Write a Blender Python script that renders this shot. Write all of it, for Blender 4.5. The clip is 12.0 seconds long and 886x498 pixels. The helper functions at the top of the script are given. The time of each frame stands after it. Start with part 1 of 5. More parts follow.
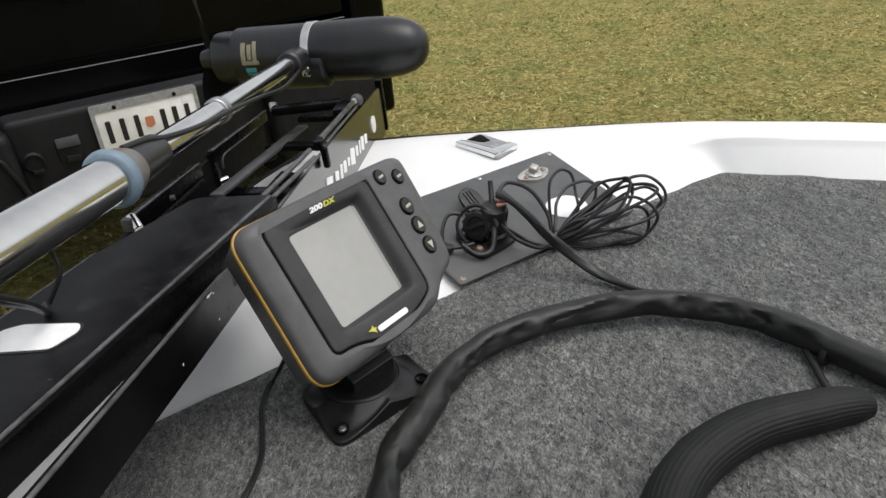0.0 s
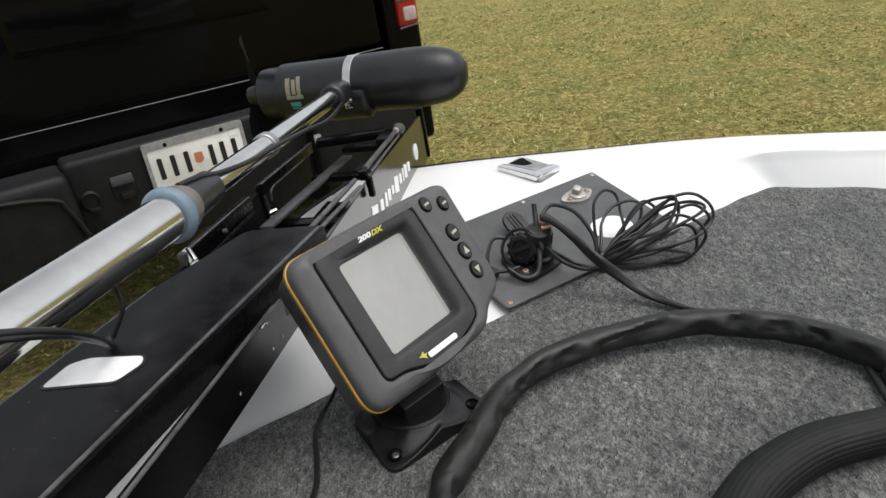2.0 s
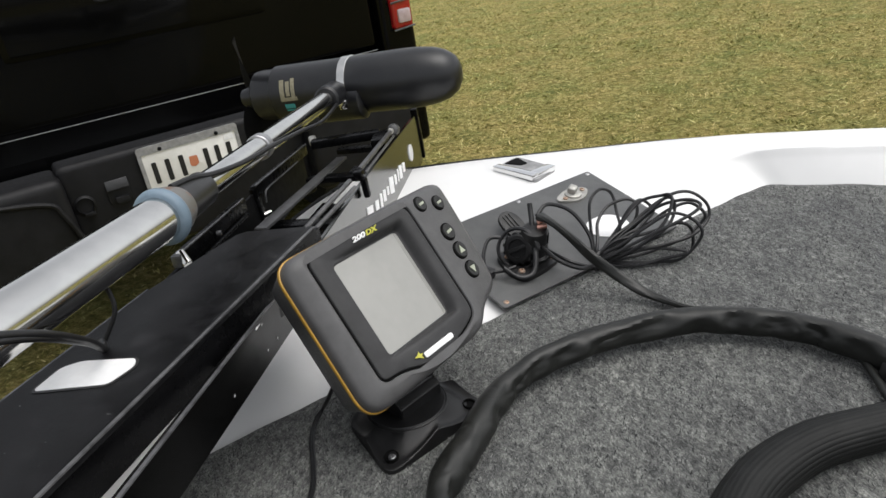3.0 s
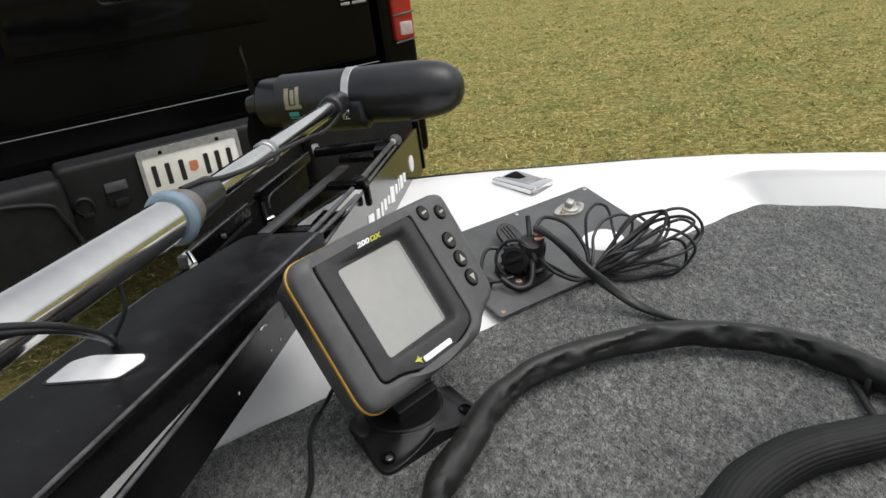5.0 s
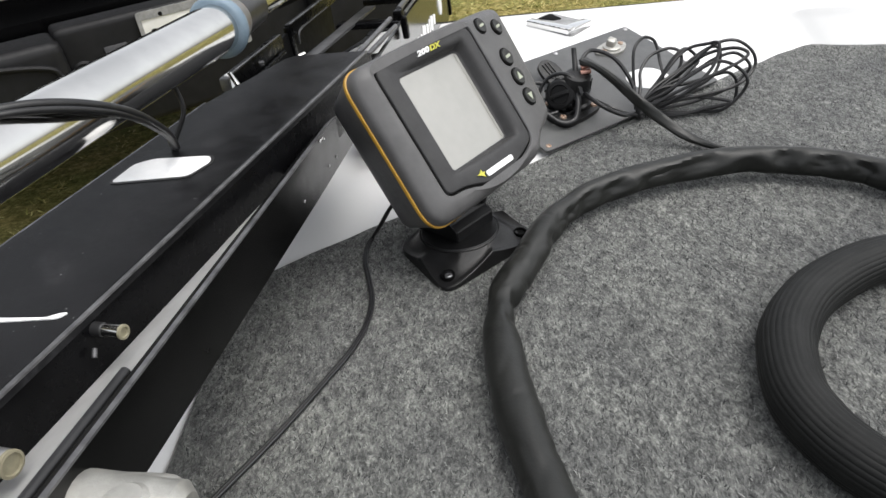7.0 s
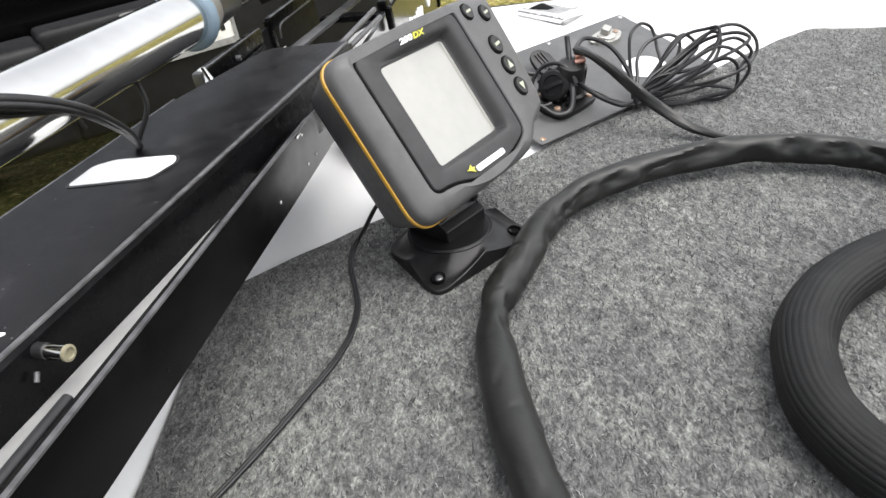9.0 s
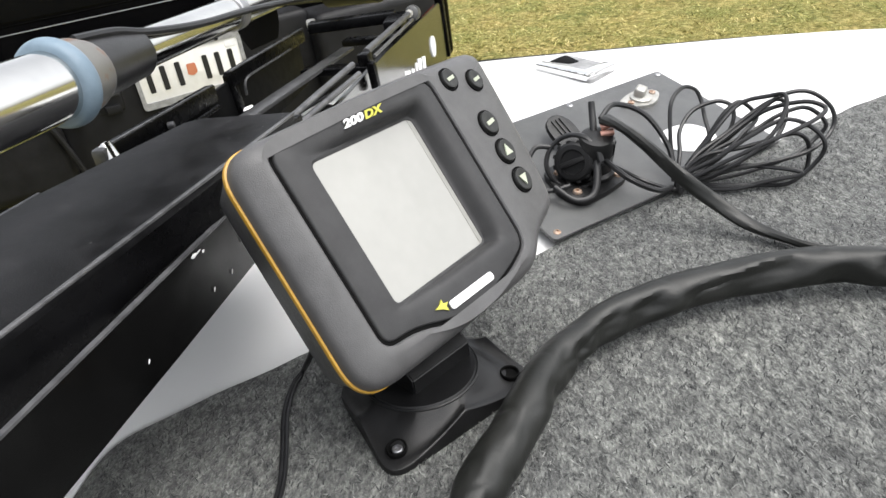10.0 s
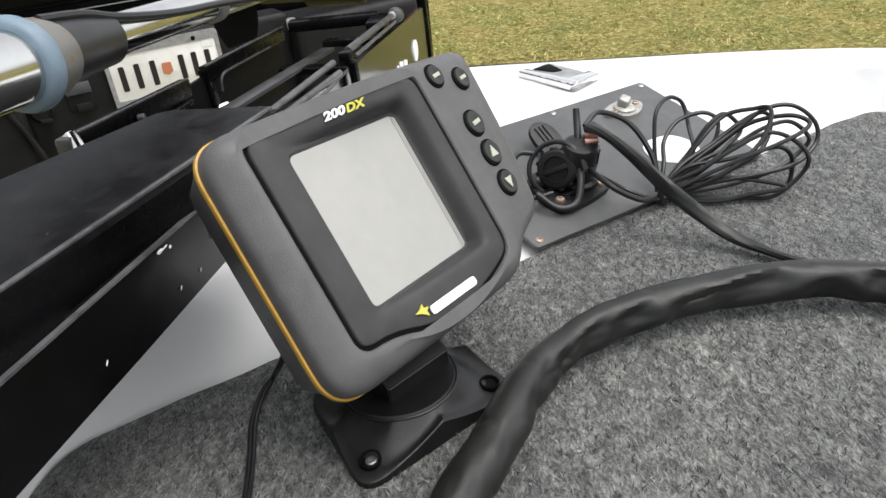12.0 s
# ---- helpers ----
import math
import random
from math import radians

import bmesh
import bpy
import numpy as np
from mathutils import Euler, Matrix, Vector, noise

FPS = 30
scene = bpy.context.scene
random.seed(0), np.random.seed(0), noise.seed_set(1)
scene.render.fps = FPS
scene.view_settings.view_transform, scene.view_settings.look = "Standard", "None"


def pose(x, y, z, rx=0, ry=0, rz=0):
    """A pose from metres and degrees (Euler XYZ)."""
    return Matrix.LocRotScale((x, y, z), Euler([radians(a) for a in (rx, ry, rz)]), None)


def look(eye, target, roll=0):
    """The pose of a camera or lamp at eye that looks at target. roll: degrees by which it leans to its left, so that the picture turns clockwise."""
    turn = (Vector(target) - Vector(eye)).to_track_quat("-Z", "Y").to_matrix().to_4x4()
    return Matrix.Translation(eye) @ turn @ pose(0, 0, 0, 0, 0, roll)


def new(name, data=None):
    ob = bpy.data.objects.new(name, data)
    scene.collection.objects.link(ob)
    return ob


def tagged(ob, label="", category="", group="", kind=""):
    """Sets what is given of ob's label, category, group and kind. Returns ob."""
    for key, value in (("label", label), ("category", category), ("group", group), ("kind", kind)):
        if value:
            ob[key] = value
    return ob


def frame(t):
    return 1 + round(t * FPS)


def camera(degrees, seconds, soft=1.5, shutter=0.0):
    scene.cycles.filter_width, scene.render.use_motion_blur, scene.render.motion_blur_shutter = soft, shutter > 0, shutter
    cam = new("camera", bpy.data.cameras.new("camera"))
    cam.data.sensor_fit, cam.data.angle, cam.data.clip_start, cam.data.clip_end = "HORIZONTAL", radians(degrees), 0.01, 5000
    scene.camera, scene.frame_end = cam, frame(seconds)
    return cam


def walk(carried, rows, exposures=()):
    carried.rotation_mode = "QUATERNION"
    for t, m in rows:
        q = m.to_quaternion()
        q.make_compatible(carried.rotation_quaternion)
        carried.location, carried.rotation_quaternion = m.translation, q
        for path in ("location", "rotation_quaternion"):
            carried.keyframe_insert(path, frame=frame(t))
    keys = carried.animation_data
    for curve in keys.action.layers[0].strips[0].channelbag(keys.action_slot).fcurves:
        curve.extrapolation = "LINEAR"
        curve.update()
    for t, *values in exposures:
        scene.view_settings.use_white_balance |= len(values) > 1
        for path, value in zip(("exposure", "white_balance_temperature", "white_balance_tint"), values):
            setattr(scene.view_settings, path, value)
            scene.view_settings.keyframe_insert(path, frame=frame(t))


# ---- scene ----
cam = camera(65.3, 12.0)
PATH = [
    (0, (0.06, -0.022, 0.383), (-0.051, 1.75, -0.538), -5.7),
    (0.5, (0.056, -0.02, 0.39), (-0.119, 1.76, -0.505), -7.1),
    (1, (0.058, -0.024, 0.388), (-0.15, 1.771, -0.468), -8.0),
    (1.5, (0.057, -0.024, 0.388), (-0.164, 1.775, -0.456), -8.2),
    (2, (0.057, -0.026, 0.387), (-0.17, 1.772, -0.459), -9.0),
    (2.5, (0.057, -0.023, 0.385), (-0.163, 1.776, -0.46), -9.3),
    (4.5, (0.061, -0.029, 0.38), (-0.148, 1.781, -0.444), -9.2),
    (5, (0.053, -0.041, 0.388), (-0.143, 1.776, -0.424), -7.5),
    (5.1, (0.048, -0.053, 0.404), (-0.17, 1.786, -0.352), -8.7),
    (5.5, (0.05, -0.091, 0.384), (0.074, 1.631, -0.634), -5.3),
    (5.6, (0.045, -0.096, 0.381), (0.038, 1.606, -0.669), -5.7),
    (6, (0.013, -0.103, 0.378), (-0.158, 1.604, -0.65), -6.1),
    (6.5, (0.022, -0.081, 0.355), (-0.168, 1.616, -0.686), -7.7),
    (7, (-0.004, -0.059, 0.337), (-0.216, 1.601, -0.757), -8.1),
    (7.2, (-0.01, -0.051, 0.332), (-0.258, 1.605, -0.762), -9.4),
    (8.8, (-0.002, -0.038, 0.323), (-0.201, 1.628, -0.765), -8.8),
    (9, (-0.001, -0.029, 0.319), (-0.207, 1.629, -0.78), -9.2),
    (9.5, (0.005, 0.036, 0.317), (-0.219, 1.741, -0.704), -7.8),
    (10, (0.024, 0.136, 0.288), (-0.256, 1.843, -0.715), -8.7),
    (10.5, (0.014, 0.165, 0.272), (-0.304, 1.882, -0.702), -7.1),
    (11, (0.009, 0.167, 0.273), (-0.305, 1.902, -0.671), -7.6),
    (11.5, (0.009, 0.167, 0.271), (-0.254, 1.906, -0.682), -7.3),
    (12, (0.018, 0.147, 0.277), (-0.187, 1.876, -0.708), -6.0),
]
EXPOSURES = [(0, -0.02), (2.5, 0.01), (5.0, 0.01), (5.5, -0.04), (6.0, 0.10), (6.5, 0.27), (7.0, 0.41), (9.0, 0.89), (9.5, 1.00), (10.0, 0.80), (10.5, 0.67), (11.0, 0.54), (11.5, 0.49), (12.0, 0.50)]
walk(cam, [(t, look(eye, target, roll)) for t, eye, target, roll in PATH], EXPOSURES)

# ---- light ----
world = bpy.data.worlds.new("overcast_sky")
scene.world = world
world.use_nodes = True
wn, wl = world.node_tree.nodes, world.node_tree.links
sky = wn.new("ShaderNodeTexSky")
sky.sky_type = 'NISHITA'
sky.sun_disc = False
sky.sun_elevation, sky.sun_rotation = radians(67), radians(104)
sky.air_density, sky.dust_density, sky.ozone_density = 1.0, 4.0, 0.6
grey = wn.new("ShaderNodeHueSaturation")
grey.inputs["Saturation"].default_value = 0.20
grey.inputs["Value"].default_value = 1.45
wl.new(sky.outputs[0], grey.inputs["Color"])
wl.new(grey.outputs[0], wn["Background"].inputs["Color"])
wn["Background"].inputs["Strength"].default_value = 0.15
sun = new("sun", bpy.data.lights.new("sun", 'SUN'))
sun.data.energy, sun.data.angle, sun.data.color = 0.90, radians(60), (1.0, 0.98, 0.94)
SUN_FROM = Vector((math.sin(radians(104)) * math.cos(radians(67)), math.cos(radians(104)) * math.cos(radians(67)), math.sin(radians(67))))
sun.matrix_world = look(SUN_FROM * 20, (0, 0, 0))


# ---- materials ----
def shader(name, color, rough=0.5, metal=0.0, spec=0.5, coat=0.0):
    m = bpy.data.materials.new(name)
    m.use_nodes = True
    b = m.node_tree.nodes["Principled BSDF"]
    b.inputs["Base Color"].default_value = (*color, 1)
    b.inputs["Roughness"].default_value = rough
    b.inputs["Metallic"].default_value = metal
    b.inputs["Specular IOR Level"].default_value = spec
    b.inputs["Coat Weight"].default_value = coat
    b.inputs["Coat Roughness"].default_value = 0.05
    return m, m.node_tree.nodes, m.node_tree.links, b


def noise_tex(n, l, scale, detail=4.0, rough=0.6, stretch=None, turn=(0, 0, 0)):
    c = n.new("ShaderNodeTexCoord")
    t = n.new("ShaderNodeTexNoise")
    t.inputs["Scale"].default_value, t.inputs["Detail"].default_value, t.inputs["Roughness"].default_value = scale, detail, rough
    if stretch:
        mp = n.new("ShaderNodeMapping")
        mp.inputs["Scale"].default_value, mp.inputs["Rotation"].default_value = stretch, turn
        l.new(c.outputs["Object"], mp.inputs[0])
        l.new(mp.outputs[0], t.inputs["Vector"])
    else:
        l.new(c.outputs["Object"], t.inputs["Vector"])
    return t


def ramp(n, l, fac, stops):
    r = n.new("ShaderNodeValToRGB")
    e = r.color_ramp.elements
    while len(e) < len(stops):
        e.new(0.5)
    for k, (p, c) in zip(e, stops):
        k.position, k.color = p, (*c, 1)
    l.new(fac, r.inputs[0])
    return r


def bump(n, l, b, height, strength, dist):
    k = n.new("ShaderNodeBump")
    k.inputs["Strength"].default_value, k.inputs["Distance"].default_value = strength, dist
    l.new(height, k.inputs["Height"])
    l.new(k.outputs[0], b.inputs["Normal"])
    return k


def mottled(name, c0, c1, scale, rough=0.5, metal=0.0, fine=0.0, fine_scale=900.0, spec=0.5, coat=0.0, spread=(0.35, 0.68), r_var=0.12):
    """Colour between c0 and c1 in blotches, roughness that wanders, and a fine relief."""
    m, n, l, b = shader(name, c0, rough, metal, spec, coat)
    t = noise_tex(n, l, scale)
    r = ramp(n, l, t.outputs["Fac"], [(spread[0], c0), (spread[1], c1)])
    l.new(r.outputs[0], b.inputs["Base Color"])
    rr = n.new("ShaderNodeMapRange")
    rr.inputs["To Min"].default_value, rr.inputs["To Max"].default_value = max(0.02, rough - r_var), min(1, rough + r_var)
    t2 = noise_tex(n, l, scale * 3.3)
    l.new(t2.outputs["Fac"], rr.inputs["Value"])
    l.new(rr.outputs[0], b.inputs["Roughness"])
    if fine:
        bump(n, l, b, noise_tex(n, l, fine_scale, 2).outputs["Fac"], fine, 0.0006)
    return m


def tinted(n, l, first, second):
    """The product of two colours."""
    mix = n.new("ShaderNodeMix")
    mix.data_type, mix.blend_type = 'RGBA', 'MULTIPLY'
    mix.inputs["Factor"].default_value = 1.0
    l.new(first, mix.inputs["A"])
    l.new(second, mix.inputs["B"])
    return mix.outputs["Result"]


def carpet_material():
    """Marine carpet: matted grey fibres in clumps, light and dark flecks, worn lighter patches."""
    m, n, l, b = shader("marine_carpet", (0.1, 0.1, 0.105), 0.95, spec=0.1)
    b.inputs["Sheen Weight"].default_value, b.inputs["Sheen Roughness"].default_value = 0.22, 0.45
    clump = noise_tex(n, l, 230, 3, 0.62, (1, 0.62, 1), (0, 0, 0.6))
    fleck = noise_tex(n, l, 620, 2, 0.6, (1, 0.45, 1), (0, 0, -0.5))
    t = n.new("ShaderNodeMix")
    t.inputs["Factor"].default_value = 0.42
    l.new(clump.outputs["Fac"], t.inputs["A"])
    l.new(fleck.outputs["Fac"], t.inputs["B"])
    r = ramp(n, l, t.outputs["Result"], [(0.35, (0.036, 0.037, 0.0365)), (0.46, (0.084, 0.086, 0.083)), (0.56, (0.142, 0.146, 0.138)), (0.68, (0.25, 0.255, 0.238))])
    big = noise_tex(n, l, 9, 3)
    rb = ramp(n, l, big.outputs["Fac"], [(0.32, (0.74, 0.74, 0.76)), (0.66, (1.15, 1.15, 1.13))])
    pale = noise_tex(n, l, 105, 4, 0.65, (1, 0.45, 1), (0, 0, 0.6))
    rp = ramp(n, l, pale.outputs["Fac"], [(0.34, (0.74, 0.74, 0.75)), (0.50, (1.05, 1.05, 1.05)), (0.66, (1.27, 1.27, 1.26))])
    l.new(tinted(n, l, tinted(n, l, r.outputs[0], rb.outputs[0]), rp.outputs[0]), b.inputs["Base Color"])
    add = n.new("ShaderNodeMath")
    l.new(t.outputs["Result"], add.inputs[0])
    l.new(pale.outputs["Fac"], add.inputs[1])
    bump(n, l, b, add.outputs[0], 0.75, 0.006)
    return m


def pile_material():
    """Single carpet fibres, from near black to pale grey."""
    m, n, l, b = shader("carpet_fibre", (0.1, 0.1, 0.1), 0.8, spec=0.15)
    g = n.new("ShaderNodeNewGeometry")
    r = ramp(n, l, g.outputs["Random Per Island"], [(0.0, (0.030, 0.031, 0.033)), (0.45, (0.080, 0.082, 0.080)), (0.80, (0.135, 0.138, 0.133)), (1.0, (0.25, 0.255, 0.242))])
    l.new(r.outputs[0], b.inputs["Base Color"])
    return m


def grass_material():
    m, n, l, b = shader("lawn", (0.2, 0.17, 0.05), 0.9, spec=0.15)
    t = noise_tex(n, l, 30, 8, 0.78)
    r = ramp(n, l, t.outputs["Fac"], [(0.34, (0.070, 0.070, 0.022)), (0.45, (0.170, 0.155, 0.050)), (0.55, (0.305, 0.268, 0.103)), (0.66, (0.54, 0.475, 0.245))])
    big = noise_tex(n, l, 2.6, 5, 0.65)
    rb = ramp(n, l, big.outputs["Fac"], [(0.35, (0.74, 0.86, 0.66)), (0.65, (1.20, 1.09, 1.00))])
    l.new(tinted(n, l, r.outputs[0], rb.outputs[0]), b.inputs["Base Color"])
    bump(n, l, b, t.outputs["Fac"], 0.8, 0.04)
    return m


def blade_material():
    m, n, l, b = shader("grass_blade", (0.2, 0.17, 0.05), 0.8, spec=0.2)
    g = n.new("ShaderNodeNewGeometry")
    r = ramp(n, l, g.outputs["Random Per Island"], [(0.0, (0.138, 0.136, 0.040)), (0.30, (0.25, 0.226, 0.074)), (0.62, (0.39, 0.336, 0.130)), (0.84, (0.54, 0.465, 0.222)), (1.0, (0.78, 0.68, 0.38))])
    t = noise_tex(n, l, 5.5, 5, 0.7)
    rb = ramp(n, l, t.outputs["Fac"], [(0.36, (0.62, 0.72, 0.50)), (0.64, (1.15, 1.08, 1.0))])
    l.new(tinted(n, l, r.outputs[0], rb.outputs[0]), b.inputs["Base Color"])
    return m


def scuffed_tray():
    """Black textured tray with scuffs and pale specks."""
    m, n, l, b = shader("scuffed_black_tray", (0.008, 0.008, 0.009), 0.42, spec=0.12)
    t = noise_tex(n, l, 45, 6, 0.7)
    r = ramp(n, l, t.outputs["Fac"], [(0.40, (0.004, 0.004, 0.0045)), (0.58, (0.010, 0.010, 0.011)), (0.72, (0.028, 0.028, 0.030))])
    v = noise_tex(n, l, 330, 2, 0.5)
    sp = ramp(n, l, v.outputs["Fac"], [(0.735, (0, 0, 0)), (0.78, (1, 1, 1))])
    mix = n.new("ShaderNodeMix")
    mix.data_type = 'RGBA'
    l.new(sp.outputs[0], mix.inputs["Factor"])
    l.new(r.outputs[0], mix.inputs["A"])
    mix.inputs["B"].default_value = (0.12, 0.12, 0.12, 1)
    l.new(mix.outputs["Result"], b.inputs["Base Color"])
    rr = ramp(n, l, t.outputs["Fac"], [(0.35, (0.34, 0.34, 0.34)), (0.7, (0.52, 0.52, 0.52))])
    l.new(rr.outputs[0], b.inputs["Roughness"])
    bump(n, l, b, noise_tex(n, l, 1200, 2).outputs["Fac"], 0.2, 0.0006)
    return m


CARPET, PILE = carpet_material(), pile_material()
LAWN, BLADE = grass_material(), blade_material()
GEL = mottled("white_gelcoat", (0.67, 0.67, 0.665), (0.72, 0.72, 0.715), 6, 0.34, coat=0.12)
TRUCK = mottled("black_car_paint", (0.0016, 0.0016, 0.0018), (0.0026, 0.0026, 0.0026), 3, 0.09, spec=0.13, coat=0.0, r_var=0.03)
BUMPER = mottled("black_bumper_plastic", (0.0055, 0.0055, 0.006), (0.0105, 0.0105, 0.0115), 22, 0.5, fine=0.25, spec=0.22)
BLACK = mottled("black_powder_coat", (0.0018, 0.0018, 0.002), (0.004, 0.004, 0.0045), 30, 0.28, fine=0.1, spec=0.08)
MATTE = mottled("matte_black_paint", (0.0018, 0.0018, 0.002), (0.0035, 0.0035, 0.0038), 30, 0.6, spec=0.1)
BED = scuffed_tray()
ALU = mottled("brushed_aluminium", (0.32, 0.32, 0.33), (0.46, 0.46, 0.47), 40, 0.38, 0.9)
STEEL = mottled("polished_stainless", (0.60, 0.595, 0.575), (0.70, 0.69, 0.665), 18, 0.12, 1.0, r_var=0.06)
TAPE = mottled("black_vinyl_tape", (0.010, 0.010, 0.0105), (0.020, 0.020, 0.0208), 40, 0.34, fine=0.2, spec=0.45)
ZINC = mottled("dull_cast_metal", (0.34, 0.335, 0.31), (0.50, 0.49, 0.46), 60, 0.45, 0.7, fine=0.3)
MOTOR = mottled("black_motor_paint", (0.0085, 0.009, 0.0105), (0.015, 0.0155, 0.017), 26, 0.34, fine=0.15, spec=0.4)
GLOSS = mottled("glossy_black_plate", (0.0022, 0.0022, 0.0022), (0.0045, 0.0045, 0.0045), 20, 0.22, spec=0.26, r_var=0.12)
SIDE = mottled("dull_steel_side_plate", (0.14, 0.14, 0.135), (0.19, 0.19, 0.182), 9, 0.19, 1.0, r_var=0.05)
CASE = mottled("grey_moulded_plastic", (0.066, 0.065, 0.066), (0.086, 0.085, 0.086), 50, 0.42, fine=0.3, fine_scale=1800, spec=0.4)
BEZEL = mottled("dark_bezel_plastic", (0.034, 0.034, 0.035), (0.044, 0.044, 0.045), 50, 0.5, fine=0.25, fine_scale=1800, spec=0.22)
BASE = mottled("dark_base_plastic", (0.006, 0.006, 0.0063), (0.0105, 0.0105, 0.011), 45, 0.38, fine=0.3, fine_scale=1500, spec=0.36)
GROOVE = shader("dark_groove", (0.003, 0.003, 0.003), 0.8, spec=0.1)[0]
YELLOW = mottled("yellow_trim", (0.38, 0.205, 0.018), (0.47, 0.265, 0.027), 60, 0.4)
LIME = shader("yellow_green_print", (0.48, 0.46, 0.06), 0.45)[0]
WHITE = mottled("white_print", (0.72, 0.72, 0.72), (0.8, 0.8, 0.8), 80, 0.4)
GREEN_GREY = shader("button_mark", (0.36, 0.385, 0.30), 0.5)[0]
RUBBER = mottled("button_rubber", (0.006, 0.0062, 0.0055), (0.010, 0.0102, 0.0092), 90, 0.45)
LCD = mottled("lcd_glass", (0.262, 0.260, 0.241), (0.305, 0.302, 0.281), 16, 0.24, coat=0.8, r_var=0.06)
LCD_EDGE = mottled("lcd_margin", (0.235, 0.234, 0.217), (0.275, 0.273, 0.254), 30, 0.25, coat=0.8, r_var=0.05)
LOOM = mottled("black_vinyl_sleeve", (0.0072, 0.0077, 0.0068), (0.0138, 0.0142, 0.0128), 30, 0.44, fine=0.25, fine_scale=420, spec=0.38)
FOAM = mottled("ribbed_black_sleeve", (0.0052, 0.0056, 0.0054), (0.0096, 0.0100, 0.0096), 34, 0.55, fine=0.3, fine_scale=700, spec=0.2)
WIRE = mottled("black_cable", (0.006, 0.006, 0.0066), (0.014, 0.014, 0.015), 60, 0.40, spec=0.4)
PANEL = mottled("dark_grey_panel", (0.056, 0.057, 0.057), (0.084, 0.085, 0.084), 20, 0.44, fine=0.25, fine_scale=1200)
BLUE = mottled("pale_blue_nylon", (0.13, 0.185, 0.235), (0.185, 0.245, 0.30), 60, 0.5)
TAN = mottled("aged_bushing", (0.16, 0.075, 0.035), (0.155, 0.15, 0.14), 70, 0.42, 0.3, spread=(0.32, 0.44))
COPPER = mottled("copper_crimp", (0.50, 0.26, 0.20), (0.62, 0.36, 0.30), 90, 0.4, 0.6)
BRASS = mottled("rusty_screw", (0.26, 0.15, 0.09), (0.46, 0.38, 0.32), 300, 0.45, 0.6)
RED = mottled("red_lamp_lens", (0.24, 0.004, 0.006), (0.34, 0.008, 0.010), 12, 0.12, coat=1.0)
CLEAR = mottled("clear_lamp_lens", (0.36, 0.27, 0.27), (0.50, 0.40, 0.40), 30, 0.15, coat=1.0)
PLATE = mottled("white_plate_paint", (0.68, 0.67, 0.64), (0.76, 0.75, 0.72), 30, 0.4)
INK = shader("black_ink", (0.008, 0.008, 0.008), 0.5)[0]
CREST = shader("red_gold_print", (0.45, 0.16, 0.08), 0.5)[0]
TEAL = shader("teal_print", (0.05, 0.30, 0.30), 0.45)[0]
GOLD = mottled("dull_gold_print", (0.17, 0.155, 0.10), (0.24, 0.22, 0.15), 200, 0.5)
RODS = mottled("worn_grey_rod", (0.055, 0.055, 0.056), (0.13, 0.13, 0.132), 60, 0.34, 0.4)
RAILGREY = mottled("dull_grey_rail", (0.045, 0.045, 0.046), (0.085, 0.085, 0.086), 25, 0.4, 0.2)
FLANGE = mottled("pale_flange_paint", (0.37, 0.37, 0.366), (0.46, 0.46, 0.455), 30, 0.36, 0.15)
# pale grey for worn metal and for highlights drawn along black edges
WORN = mottled("worn_bright_metal", (0.07, 0.07, 0.073), (0.17, 0.17, 0.175), 70, 0.4, 0.5)
FRAME = mottled("dull_plate_frame", (0.22, 0.22, 0.22), (0.34, 0.34, 0.34), 60, 0.5, 0.3)
BADGE = mottled("silver_badge", (0.42, 0.42, 0.42), (0.58, 0.58, 0.58), 40, 0.3, 0.3)
CHROME = shader("chrome", (0.8, 0.8, 0.8), 0.08, 1.0)[0]
TYRE = mottled("tyre_rubber", (0.012, 0.012, 0.012), (0.022, 0.022, 0.022), 20, 0.8)
GLASS = shader("dark_window_glass", (0.01, 0.01, 0.011), 0.05, coat=1.0)[0]


# ---- shaping ----
def part(name, bm, material, parent=None, label="", smooth=True):
    """Links a bmesh as one mesh object under a thing or a part."""
    bmesh.ops.recalc_face_normals(bm, faces=bm.faces)
    me = bpy.data.meshes.new(name)
    bm.to_mesh(me)
    bm.free()
    me.materials.append(material)
    if smooth:
        me.polygons.foreach_set("use_smooth", [True] * len(me.polygons))
        me.set_sharp_from_angle(angle=radians(38))
    ob = new(name, me)
    if parent:
        ob.parent = parent
    if label:
        ob["label"] = label
    return ob


def thing(name, label, category, group="", kind="", at=(0, 0, 0)):
    ob = new(name)
    ob.location = at
    ob.empty_display_size = 0.05
    return tagged(ob, label, category, group, kind)


def block(sx, sy, sz, m=None, bevel=0.0, seg=2):
    """A box of that size centred at the pose m, its edges rounded."""
    bm = bmesh.new()
    bmesh.ops.create_cube(bm, size=1)
    bmesh.ops.scale(bm, vec=(sx, sy, sz), verts=bm.verts)
    if bevel:
        bmesh.ops.bevel(bm, geom=bm.edges[:], offset=bevel, segments=seg, profile=0.6, affect='EDGES')
    if m is not None:
        bm.transform(m)
    return bm


def join(*bms):
    """One bmesh from several."""
    out = bms[0]
    for b in bms[1:]:
        me = bpy.data.meshes.new("tmp")
        b.to_mesh(me)
        b.free()
        out.from_mesh(me)
        bpy.data.meshes.remove(me)
    return out


